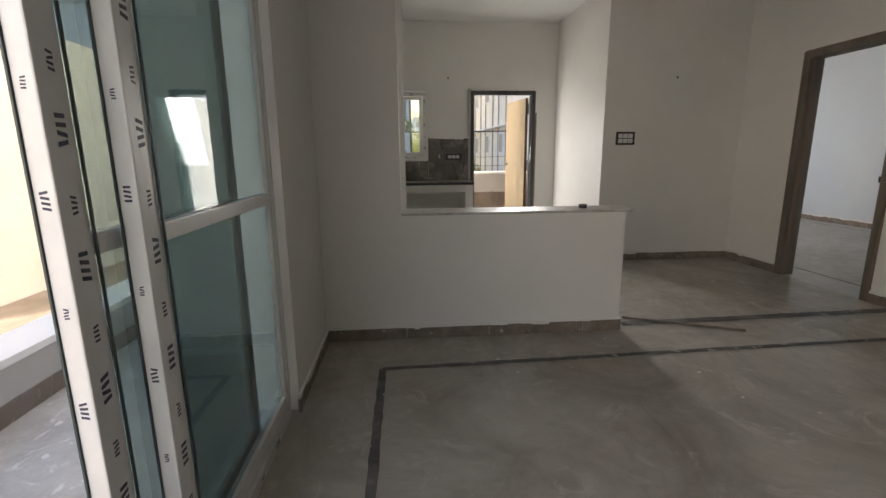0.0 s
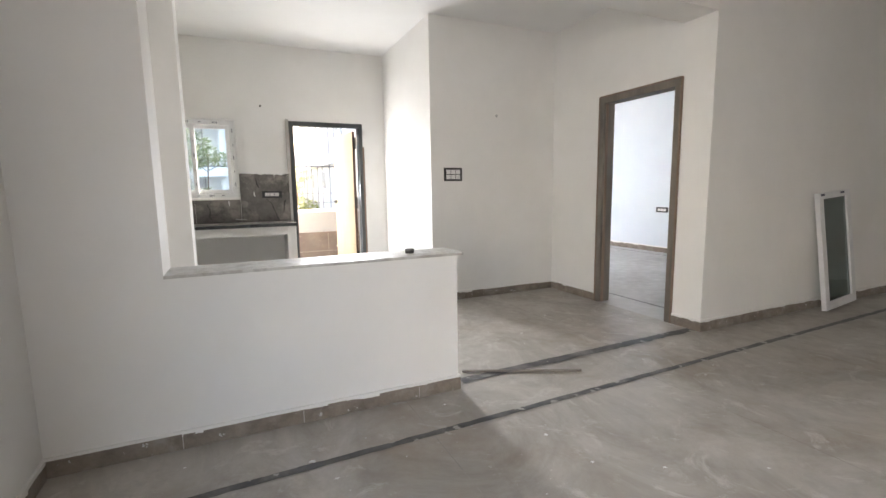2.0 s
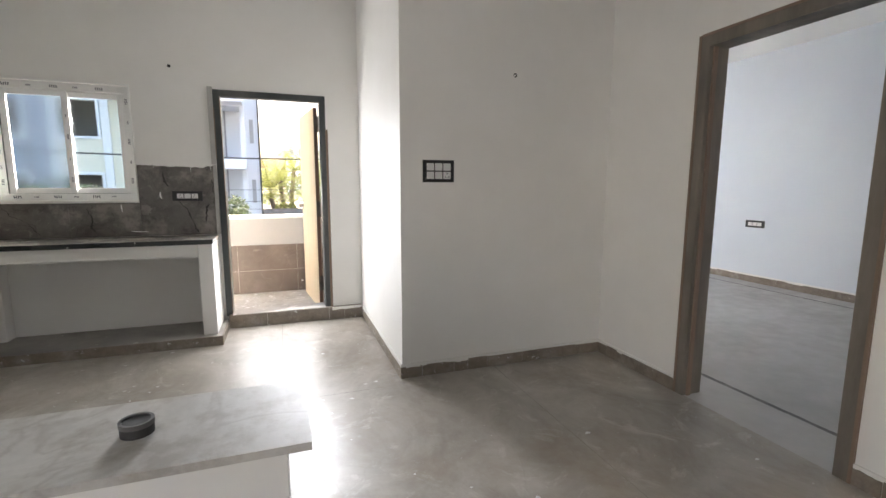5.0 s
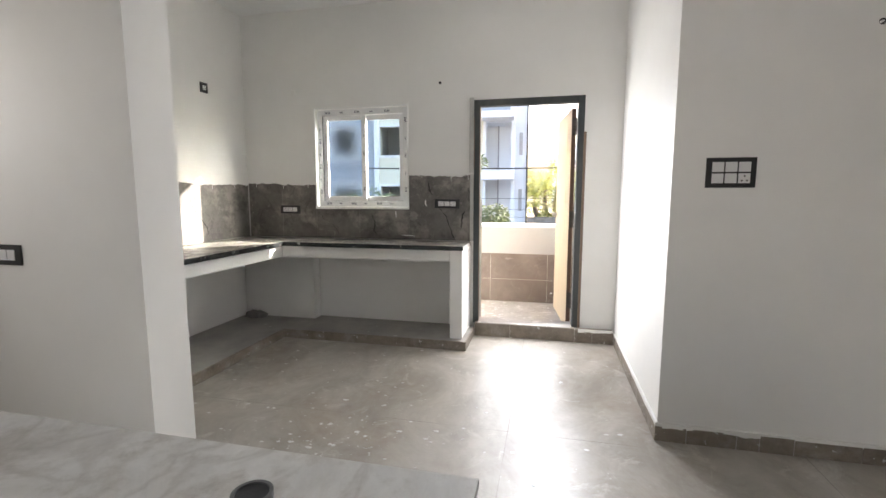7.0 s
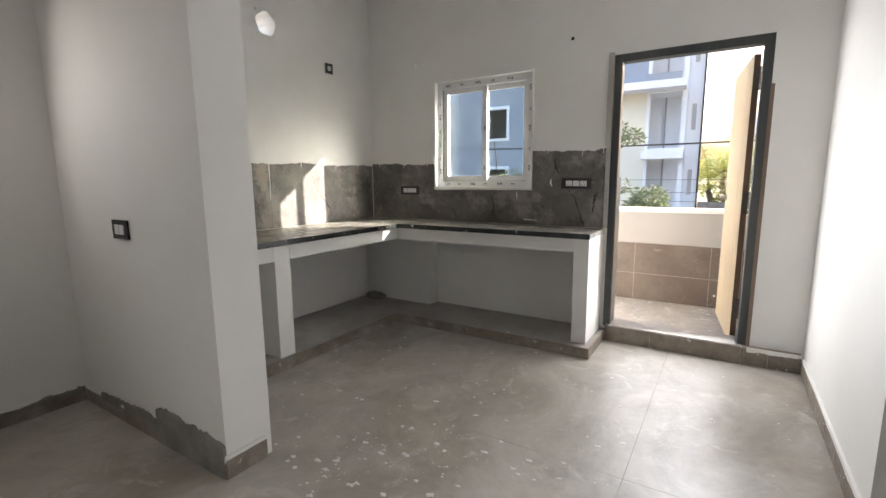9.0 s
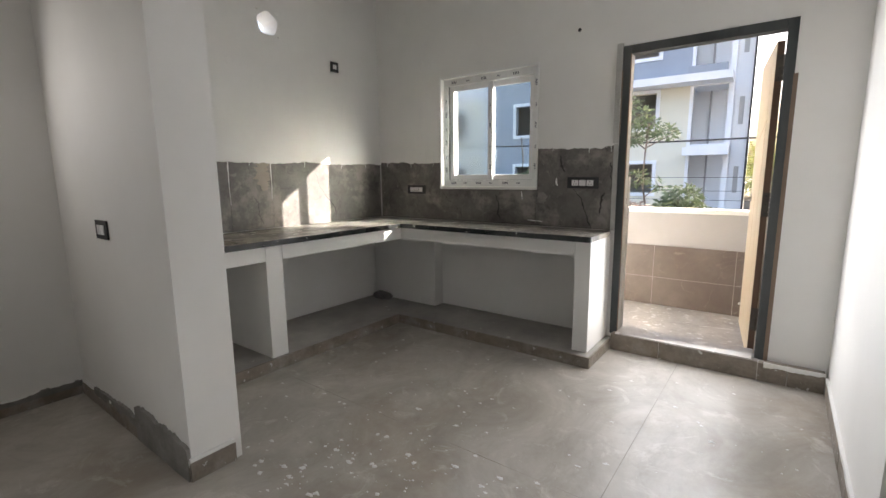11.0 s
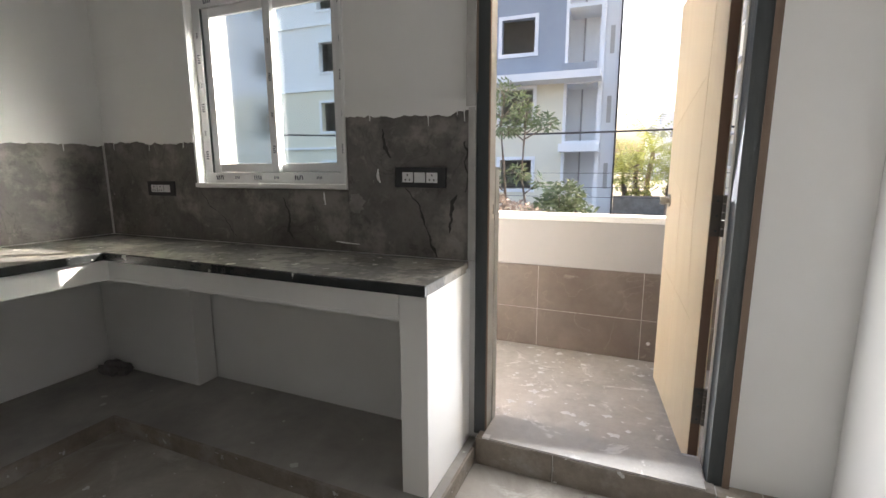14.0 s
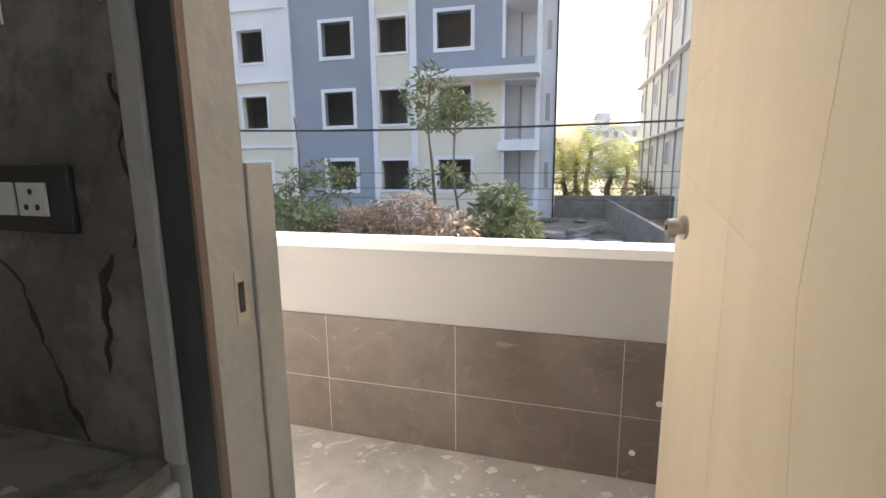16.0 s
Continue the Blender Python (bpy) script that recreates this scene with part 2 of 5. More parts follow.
def box(bm, x0, x1, y0, y1, z0, z1, bevel=0.0):
    """A box between the given planes, with its edges rounded if asked."""
    r = bmesh.ops.create_cube(bm, size=1.0)
    c = Vector(((x0 + x1) / 2, (y0 + y1) / 2, (z0 + z1) / 2))
    for v in r["verts"]:
        v.co = Vector((v.co.x * abs(x1 - x0), v.co.y * abs(y1 - y0), v.co.z * abs(z1 - z0))) + c
    if bevel:
        es = list({e for v in r["verts"] for e in v.link_edges})
        bmesh.ops.bevel(bm, geom=es, offset=bevel, segments=2, affect="EDGES", profile=0.6)


def tube(bm, p, q, r1, r2=None, seg=16):
    """A round bar from p to q."""
    p, q = Vector(p), Vector(q)
    d = q - p
    m = Matrix.Translation((p + q) / 2) @ d.to_track_quat("Z", "Y").to_matrix().to_4x4()
    bmesh.ops.create_cone(bm, cap_ends=True, segments=seg, radius1=r1, radius2=r1 if r2 is None else r2, depth=d.length, matrix=m)


def sweep(bm, pts, seg=8):
    """A bent round bar through (point, radius) pairs, as one skin."""
    prev = None
    for i, (p, rad) in enumerate(pts):
        p = Vector(p)
        d = (Vector(pts[min(i + 1, len(pts) - 1)][0]) - Vector(pts[max(i - 1, 0)][0])).normalized()
        u = d.orthogonal().normalized()
        w = d.cross(u)
        cur = [bm.verts.new(p + (u * math.cos(a) + w * math.sin(a)) * rad) for a in [2 * math.pi * k / seg for k in range(seg)]]
        if prev:
            off = min(range(seg), key=lambda o: (cur[o].co - prev[0].co).length)
            cur = cur[off:] + cur[:off]
            for k in range(seg):
                bm.faces.new((prev[k], prev[(k + 1) % seg], cur[(k + 1) % seg], cur[k]))
        else:
            bm.faces.new(cur[::-1])
        prev = cur
    bm.faces.new(prev)


def part(name, bm, mat, parent=None, label="", kind="", smooth=False):
    me = bpy.data.meshes.new(name)
    bm.to_mesh(me)
    bm.free()
    me.materials.append(mat)
    if smooth:
        for p in me.polygons:
            p.use_smooth = True
    ob = new(name, me)
    if parent:
        ob.parent = parent
        ob.matrix_parent_inverse = parent.matrix_world.inverted()
    if label or kind:
        tagged(ob, label, kind=kind)
    return ob


def thing(name, at, label, category, group="", turn=0.0):
    ob = new(name)
    ob.matrix_world = pose(*at, 0, 0, turn)
    return tagged(ob, label, category, group)


def slab(name, boxes, mat, label="", category="", parent=None, kind="structure", bevel=0.0):
    bm = bmesh.new()
    for b in boxes:
        box(bm, *b, bevel)
    ob = part(name, bm, mat, parent, kind=kind if not parent else "")
    if label:
        tagged(ob, label, category)
    return ob


# large structure: rooms
H = 3.0
KX0, KX1, BY = -1.13, 2.425, 7.018
HX = 1.70
slab("floor", [(-0.52, 9.2, -3.0, 3.41, -0.12, 0.0), (-1.35, 4.02, 3.41, 7.018, -0.12, 0.0)], M["floor"], "dusty grey-brown polished stone floor with paint splashes", "floor")
slab("floor", [(4.02, 7.8, 3.41, 9.0, -0.12, 0.0)], M["bedroom_floor"], "pale dusty stone floor of the bedroom", "floor")
slab("ceiling", [(-0.5, 9.3, -3.2, 3.41, H, H + 0.15), (-1.4, 8.0, 3.41, 7.138, H, H + 0.15), (4.02, 8.0, 7.138, 9.2, H, H + 0.15)], M["white"], "plain white plastered ceiling", "ceiling")
slab("beam", [(1.74, 4.02, 3.411, 3.71, 2.57, H - 0.001), (-0.32, 1.74, 3.336, 3.594, 2.57, H - 0.001)], M["putty"], "white plastered ceiling beam", "beam")
slab("wall_passage", [(-0.52, 0.195, 3.335, 3.595, 0, H - 0.002), (0.195, HX, 3.335, 3.595, 0, 0.836)], M["putty"], "white putty half-height wall with a serving opening", "wall")
slab("ledge", [(0.195, HX + 0.042, 3.330, 3.600, 0.836, 0.851)], M["ledge"], "pale veined stone ledge on the half wall", "ledge")
slab("wall_dining", [(-1.33, KX0, 3.2, 7.138, 0, 0.8), (-1.33, KX0, 3.2, 3.62, 0.8, H), (-1.33, KX0, 3.62, 4.15, 0.8, 1.445), (-1.33, KX0, 3.62, 4.15, 2.085, H), (-1.33, KX0, 4.15, 5.757, 0.8, H), (-1.33, KX0, 5.937, 7.138, 0.8, H), (-1.33, KX0, 5.757, 5.937, 0.8, 2.327), (-1.33, KX0, 5.757, 5.937, 2.507, H)], M["putty"], "white putty wall with a round hole", "wall")
slab("wall_dining_end", [(KX0, -0.52, 3.2, 3.4, 0, H)], M["putty"], "white putty wall", "wall")
slab("wall_pillar", [(KX0, 0.235, 4.45, 4.668, 0, H)], M["putty"], "white putty partition wall end beside the kitchen", "wall")
slab("wall_north", [(KX0, -0.355, BY, 7.138, 0, H), (-0.355, 0.558, BY, 7.138, 0, 1.165), (-0.355, 0.558, BY, 7.138, 2.085, H), (0.558, 1.183, BY, 7.138, 0, H),
                    (1.183, 2.118, BY, 7.138, 2.105, H), (2.118, 2.62, BY, 7.138, 0, H), (1.183, 2.118, BY, 7.138, -0.1, 0.1)], M["putty"], "white putty kitchen wall with a window and a back door", "wall")
slab("wall_kitchen_side", [(KX1, 2.62, 5.40, BY, 0, H), (2.62, 4.02, 5.40, 5.6, 0, H)], M["putty"], "white putty wall beside the back door", "wall")
slab("wall_east", [(4.02, 4.14, 3.41, 3.695, 0, H), (4.02, 4.14, 3.695, 4.635, 2.135, H), (4.02, 4.14, 4.635, 5.6, 0, H)], M["putty"], "white putty wall with a doorway to the bedroom", "wall")
slab("wall_living", [(4.14, 9.3, 3.41, 3.6, 0, H)], M["putty"], "white putty living room wall", "wall")
slab("wall_west", [(-0.52, -0.32, 2.50, 3.335, 0, H), (-0.52, -0.32, -3.0, -0.9, 0, H), (-0.52, -0.32, -0.9, 2.50, 2.2, H)], M["putty"], "white putty wall beside the sliding door", "wall")
slab("wall_south", [(-0.52, 9.3, -3.2, -3.0, 0, H)], M["putty"], "plain white wall", "wall")
slab("wall_far_east", [(9.2, 9.4, -3.2, 3.6, 0, H)], M["putty"], "plain white wall", "wall")
for bb in ([(7.7, 7.9, 3.6, 9.1, 0, H)], [(4.14, 5.3, 9.0, 9.2, 0, H), (5.3, 7.1, 9.0, 9.2, 0, 1.0), (5.3, 7.1, 9.0, 9.2, 2.4, H), (7.1, 7.7, 9.0, 9.2, 0, H)], [(4.02, 4.14, 5.6, 9.0, 0, H)], [(4.14, 7.7, 3.6, 3.62, 0, H)]):
    slab("wall_bedroom", bb, M["blue_wall"], "pale blue bedroom wall", "wall")


def wall_with_hole(x0, x1, y0, y1, z0, z1, cy, cz, r):
    """A square of wall with a round hole through it along x."""
    bm = bmesh.new()
    n = 32
    rings = []
    for x in (x0, x1):
        inner, outer = [], []
        for i in range(n):
            a = 2 * math.pi * (i + 0.5) / n
            c, s = math.cos(a), math.sin(a)
            k = 1 / max(abs(c), abs(s))
            rr = r * (1 + 0.05 * math.sin(5 * a))
            inner.append(bm.verts.new((x, cy + rr * c, cz + rr * s)))
            outer.append(bm.verts.new((x, cy + c * k * (y1 - y0) / 2, cz + s * k * (z1 - z0) / 2)))
        rings.append((inner, outer))
    for i in range(n):
        j = (i + 1) % n
        (a, b), (c, d) = rings
        bm.faces.new((a[i], a[j], b[j], b[i]))
        bm.faces.new((c[i], d[i], d[j], c[j]))
        bm.faces.new((a[i], c[i], c[j], a[j]))
    bmesh.ops.recalc_face_normals(bm, faces=bm.faces)
    return bm


part("wall_dining_vent", wall_with_hole(-1.33, KX0, 5.7575, 5.9365, 2.3275, 2.5065, 5.847, 2.417, 0.085), M["putty"], kind="structure")


def ragged(name, p, q, normal, z0, z1, thick, amp, mat, parent=None, up=True, step=0.02, seed=1, kind="structure", rough_both=0.0):
    """A thin strip along a wall from p to q whose upper (or lower) edge is uneven."""
    rnd = random.Random(seed)
    p, q, nn = Vector((*p, 0)), Vector((*q, 0)), Vector((*normal, 0))
    n = max(2, int((q - p).length / step))
    bm = bmesh.new()
    front, back = [], []
    walkv = 0.0
    for i in range(n + 1):
        walkv = 0.75 * walkv + rnd.uniform(-1, 1) * 0.6
        jag = amp * (0.6 * noise.noise(Vector((i * step * 3.1, seed * 7.3, 0))) + 0.3 * walkv)
        lo, hi = (z0, z1 + jag) if up else (z0 + jag, z1)
        c = p.lerp(q, i / n)
        t = thick * (1 + 0.25 * noise.noise(Vector((i * step * 6, seed, 3))))
        front.append((bm.verts.new(c + nn * t + Vector((0, 0, lo))), bm.verts.new(c + nn * t + Vector((0, 0, hi)))))
        back.append((bm.verts.new(c + Vector((0, 0, lo))), bm.verts.new(c + Vector((0, 0, hi)))))
    for i in range(n):
        f0, f1, b0, b1 = front[i], front[i + 1], back[i], back[i + 1]
        bm.faces.new((f0[0], f1[0], f1[1], f0[1]))
        bm.faces.new((f0[1], f1[1], b1[1], b0[1]))
        bm.faces.new((f0[0], b0[0], b1[0], f1[0]))
    for f, b in ((front[0], back[0]), (front[-1], back[-1])):
        bm.faces.new((f[0], f[1], b[1], b[0]))
    bmesh.ops.recalc_face_normals(bm, faces=bm.faces)
    return part(name, bm, mat, parent, kind=kind if not parent else "")


def skirting(p, q, nrm, h, lengths, seed):
    """Skirting of separate stones along a wall on a mortar bed, smeared with putty along the top."""
    rnd = random.Random(seed)
    ends = Vector(p), Vector(q)
    d = (ends[1] - ends[0]).normalized()
    n = Vector(nrm)
    total = (ends[1] - ends[0]).length

    def run(s0, s1, z0, z1, thick):
        a, b = ends[0] + d * s0, ends[0] + d * s1 + n * thick
        bm = bmesh.new()
        box(bm, min(a.x, b.x), max(a.x, b.x), min(a.y, b.y), max(a.y, b.y), z0, z1)
        return bm
    bed = part("baseboard", run(0, total, 0.0, h - 0.006, 0.0085), M["grout"], kind="structure")
    s0 = 0.0
    while s0 < total - 0.01:
        s1 = min(total, s0 + rnd.uniform(*lengths))
        if total - s1 < 0.08:
            s1 = total
        part("stone", run(s0, s1 - (0.004 if s1 < total else 0), 0.0, h + rnd.uniform(-0.005, 0.004), 0.012 + rnd.uniform(0, 0.003)), M["skirting"], bed)
        s0 = s1
    lip = tuple(ends[0]), tuple(ends[1])
    ragged("putty_smear", lip[0], lip[1], nrm, h - 0.008, h + 0.016, 0.0125, 0.02, M["putty"], bed, up=False, seed=seed + 40, step=0.015)


for i, (p, q, nrm, h, lengths) in enumerate([
        ((-0.32, 3.335), (HX + 0.012, 3.335), (0, -1), 0.075, (0.5, 0.75)), ((HX, 3.335), (HX, 3.6), (1, 0), 0.072, (0.3, 0.4)),
        ((2.413, 5.40), (4.02, 5.40), (0, -1), 0.08, (0.10, 0.32)), ((2.425, 5.388), (2.425, 6.938), (-1, 0), 0.085, (0.3, 0.6)),
        ((4.02, 4.655), (4.02, 5.40), (-1, 0), 0.08, (0.08, 0.22)), ((4.02, 3.40), (4.02, 3.69), (-1, 0), 0.08, (0.1, 0.2)),
        ((4.008, 3.41), (9.2, 3.41), (0, -1), 0.085, (0.4, 0.9)), ((-0.32, 2.47), (-0.32, 3.322), (1, 0), 0.07, (0.4, 0.6)),
        ((-1.13, 3.4), (-1.13, 4.44), (1, 0), 0.07, (0.3, 0.6)), ((-1.11, 4.45), (0.24, 4.45), (0, -1), 0.075, (0.3, 0.6)), ((0.235, 4.44), (0.235, 4.635), (1, 0), 0.085, (0.3, 0.4)),
        ((7.7, 3.7), (7.7, 8.99), (-1, 0), 0.09, (0.5, 0.7)), ((4.25, 8.995), (7.68, 8.995), (0, -1), 0.09, (0.5, 0.7)),
        ((-0.32, -3.0), (-0.32, -0.95), (1, 0), 0.08, (0.5, 0.7))]):
    skirting(p, q, nrm, h, lengths, i + 1)
step = slab("baseboard", [(1.215, 2.411, 6.948, 7.017, 0.0, 0.112)], M["grout"])
for a, b in ((1.211, 1.53), (1.533, 2.09), (2.093, 2.237), (2.24, 2.411)):
    slab("stone", [(a, b, 6.943 - 0.003 * (b > 2.2), 7.016, 0.0, 0.118 - 0.004 * (b > 2.2))], M["skirting"], parent=step, kind="", bevel=0.004)
ragged("putty_smear", (2.12, 6.943), (2.411, 6.943), (0, -1), 0.10, 0.122, 0.005, 0.03, M["putty"], step, up=False, seed=91, step=0.012)
ragged("plaster_patch", (-0.9, 4.4495), (-0.28, 4.4495), (0, -1), 0.06, 0.105, 0.014, 0.04, M["cement"], seed=31, step=0.012)
ragged("plaster_patch", (-0.3, 4.4495), (0.236, 4.4495), (0, -1), 0.0, 0.165, 0.017, 0.05, M["cement"], seed=33, step=0.012)
ragged("plaster_patch", (-1.1295, 3.45), (-1.1295, 4.44), (1, 0), 0.05, 0.085, 0.015, 0.03, M["cement"], seed=34, step=0.012)


def strip(name, pts, w, mat, z=0.0, seed=0, lift=0.003, step=0.05):
    """Inlay laid flush in the floor along straight lines, with slightly chipped edges."""
    rnd = random.Random(seed)
    bm = bmesh.new()
    for a, b in zip(pts[:-1], pts[1:]):
        a, b = Vector((*a, 0)), Vector((*b, 0))
        d = (b - a).normalized()
        s = Vector((-d.y, d.x, 0))
        n = max(1, int((b - a).length / step))
        prev = None
        for i in range(n + 1):
            c = a.lerp(b, i / n) + Vector((0, 0, z + lift))
            wa, wb = w / 2 * rnd.uniform(0.8, 1.1), w / 2 * rnd.uniform(0.8, 1.1)
            cur = (bm.verts.new(c + s * wa), bm.verts.new(c - s * wb))
            if prev:
                bm.faces.new((prev[0], prev[1], cur[1], cur[0]))
            prev = cur
    return part(name, bm, mat, kind="structure")


def tilted(bm_size, at, rx=0, ry=0, rz=0):
    bm = bmesh.new()
    box(bm, *bm_size)
    bm.transform(pose(*at, rx, ry, rz))
    return bm


strip("floor_border", [(0.06, -2.6), (0.066, 2.885), (9.1, 3.12)], 0.045, M["stripe"], seed=2)
strip("floor_border", [(1.76, 3.42), (4.0, 3.475)], 0.085, M["stripe"], seed=3, lift=0.004)
strip("floor_border", [(4.40, 3.8), (4.40, 8.7), (7.4, 8.7), (7.4, 3.9), (4.40, 3.8)], 0.035, M["stripe"], seed=4)
for a, b in (((1.35, -2.9), (1.35, 3.32)), ((2.9, -2.9), (2.9, 3.4)), ((5.2, -2.9), (5.2, 3.4)), ((-0.3, 1.1), (9, 1.15)), ((1.65, 4.0), (1.66, 6.918)), ((-0.48, 5.3), (2.38, 5.3)), ((3.1, 3.5), (3.1, 5.40))):
    strip("floor_joint", [a, b], 0.004, M["joint"], lift=0.0015)

# built-in kitchen counter
M["plinth"] = material("plinth_cement", (0.26, 0.245, 0.225), (0.42, 0.395, 0.365), 3, 0.6, bump=0.15, bscale=20, spots=(0.55, 0.558, 0.51), spot_scale=12, spot_size=0.2)
counter = thing("kitchen_counter", (0, 6.918, 0), "white plastered kitchen counter with dusty dark granite worktop along the walls", "kitchen counter")


def cpart(name, boxes, mat, label="", bevel=0.003, parent=None):
    bm = bmesh.new()
    for b in boxes:
        box(bm, *b, bevel)
    return part(name, bm, mat, parent or counter, label)


cpart("plinth", [(-1.128, -0.471, 4.670, 7.016, 0.0, 0.072), (-0.47, 1.195, 6.517, 7.016, 0.0, 0.072)], M["plinth"], "grey cement plinth")
cpart("plinth_facing", [(-0.47, -0.453, 4.635, 6.515, 0.0, 0.076), (-0.47, 1.208, 6.50, 6.516, 0.0, 0.076), (1.196, 1.208, 6.517, 6.938, 0.0, 0.076)], M["skirting"], "grey stone plinth facing")
cpart("side_panel", [(1.055, 1.16, 6.587, 7.008, 0.073, 0.829)], M["putty"], "white side panel")
cpart("partition", [(-1.12, -0.49, 5.30, 5.42, 0.073, 0.829)], M["putty"], "white partition")
cpart("partition", [(-1.12, -0.49, 4.670, 4.70, 0.073, 0.829)], M["putty"])
cpart("fascia", [(-0.555, -0.49, 4.70, 5.299, 0.725, 0.829), (-0.555, -0.49, 5.421, 6.586, 0.725, 0.829), (-0.555, 1.054, 6.587, 6.655, 0.735, 0.829)], M["putty"], "white fascia")
cpart("pilaster", [(-1.12, -0.36, 6.888, 7.008, 0.073, 0.829)], M["putty"])
SX0, SX1, SY0, SY1 = -0.87, -0.545, 4.72, 5.17


def plate(xs, ys, z0, z1, skip):
    """A slab on a grid of cells, leaving out the cells in skip."""
    bm = bmesh.new()
    v = {}
    for i, x in enumerate(xs):
        for j, y in enumerate(ys):
            for k, z in enumerate((z0, z1)):
                v[i, j, k] = bm.verts.new((x, y, z))
    cells = {(i, j) for i in range(len(xs) - 1) for j in range(len(ys) - 1)} - set(skip)
    for i, j in cells:
        bm.faces.new((v[i, j, 1], v[i + 1, j, 1], v[i + 1, j + 1, 1], v[i, j + 1, 1]))
        bm.faces.new((v[i, j, 0], v[i, j + 1, 0], v[i + 1, j + 1, 0], v[i + 1, j, 0]))
        for (di, dj), (a, b) in {(-1, 0): ((i, j + 1), (i, j)), (1, 0): ((i + 1, j), (i + 1, j + 1)), (0, -1): ((i, j), (i + 1, j)), (0, 1): ((i + 1, j + 1), (i, j + 1))}.items():
            if (i + di, j + dj) not in cells:
                bm.faces.new((v[(*a, 0)], v[(*b, 0)], v[(*b, 1)], v[(*a, 1)]))
    for q in [q for q in bm.verts if not q.link_faces]:
        bm.verts.remove(q)
    return bm


worktop = part("worktop", plate([-1.114, SX0, SX1, -0.478, 1.153], [4.670, SY0, SY1, 6.567, 7.002], 0.83, 0.858, [(1, 1), (3, 0), (3, 1), (3, 2)]), M["counter"], counter, "dusty dark granite worktop")
cpart("worktop_edge", [(-0.478, -0.461, 4.670, 6.567, 0.825, 0.861), (-0.461, 1.17, 6.55, 6.567, 0.825, 0.861)], M["black"], "black granite edge", bevel=0.002, parent=worktop)
cpart("worktop_end", [(1.153, 1.17, 6.567, 6.938, 0.826, 0.861)], M["counter"], "dusty smeared granite end", bevel=0.004, parent=worktop)
cpart("sink", [(SX0, SX1, SY0, SY1, 0.74, 0.755), (SX0, SX0 + 0.012, SY0, SY1, 0.755, 0.85), (SX1 - 0.012, SX1, SY0, SY1, 0.755, 0.85), (SX0, SX1, SY0, SY0 + 0.012, 0.755, 0.85), (SX0, SX1, SY1 - 0.012, SY1, 0.755, 0.85)], M["counter"], "dark stone sink", bevel=0)
ragged("plaster_lip", (-0.485, 6.586), (1.055, 6.586), (0, -1), 0.725, 0.737, 0.003, 0.006, M["putty"], counter, up=False, seed=55)

# marble dado over the worktop
DT = 0.013
dado = thing("kitchen_dado", (0.3, 6.998, 0.86), "grey veined marble wall tiles above the kitchen worktop", "wall tiling")
for b in ((-1.115, -0.74, 0.862, 1.41), (-0.737, -0.37, 0.862, 1.42), (-0.367, 0.08, 0.862, 1.142), (0.083, 0.576, 0.862, 1.142), (0.579, 1.17, 0.862, 1.48)):
    cpart("tile", [(b[0], b[1], 7.018 - DT, 7.017, b[2], b[3])], M["dado"], bevel=0, parent=dado)
for a, b in ((4.670, 5.435), (5.438, 5.778), (5.781, 6.34), (6.343, 7.002)):
    cpart("tile", [(-1.129, -1.13 + DT, a, b, 0.862, 1.405)], M["dado"], bevel=0, parent=dado)
for q in (((-1.115, 7.003), (-0.368, 7.003), (0, -1), 1.385, 1.445, 61), ((0.58, 7.003), (1.182, 7.003), (0, -1), 1.455, 1.51, 62), ((-1.115, 4.670), (-1.115, 7.003), (1, 0), 1.375, 1.43, 63)):
    ragged("plaster_edge", q[0], q[1], q[2], q[3], q[4], 0.006, 0.032, M["putty"], dado, up=False, seed=q[5], step=0.012)
M["patch_tile"] = material("tan_patch", (0.22, 0.19, 0.155), (0.36, 0.31, 0.25), 3, 0.6, bump=0.1)


def blot(name, wall, pts, mat, label="", depth=0.0012, seed=0):
    """A thin uneven smear or crack on the dado along points (along, height, width)."""
    rnd = random.Random(seed)
    base = (lambda u, z, d: (u, 7.0045 - d, z)) if wall == "north" else (lambda u, z, d: (-1.1168 + d, u, z))
    dense = []
    for (u0, z0, w0), (u1, z1, w1) in zip(pts[:-1], pts[1:]):
        n = max(2, int(math.hypot(u1 - u0, z1 - z0) / 0.008))
        dense += [(u0 + (u1 - u0) * k / n, z0 + (z1 - z0) * k / n, w0 + (w1 - w0) * k / n) for k in range(n)]
    dense.append(pts[-1])
    dense = [(u + 0.012 * noise.noise(Vector((u * 30, z * 30, seed))) * (mat == M["crack"]), z, w * (1 + 0.5 * noise.noise(Vector((u * 60, z * 60, seed + 5))))) for u, z, w in dense]
    bm = bmesh.new()
    prev = None
    for k, (u, z, w) in enumerate(dense):
        a, b = dense[max(0, k - 1)], dense[min(len(dense) - 1, k + 1)]
        du, dz = b[0] - a[0], b[1] - a[1]
        m = math.hypot(du, dz) or 1.0
        nu, nz = -dz / m, du / m
        l, r = w / 2 * rnd.uniform(0.6, 1.3), w / 2 * rnd.uniform(0.6, 1.3)
        cur = [bm.verts.new(base(u + nu * l, z + nz * l, 0)), bm.verts.new(base(u, z, depth)), bm.verts.new(base(u - nu * r, z - nz * r, 0))]
        if prev:
            bm.faces.new((prev[0], prev[1], cur[1], cur[0]))
            bm.faces.new((prev[1], prev[2], cur[2], cur[1]))
        prev = cur
    bmesh.ops.recalc_face_normals(bm, faces=bm.faces)
    return part(name, bm, mat, dado, label)


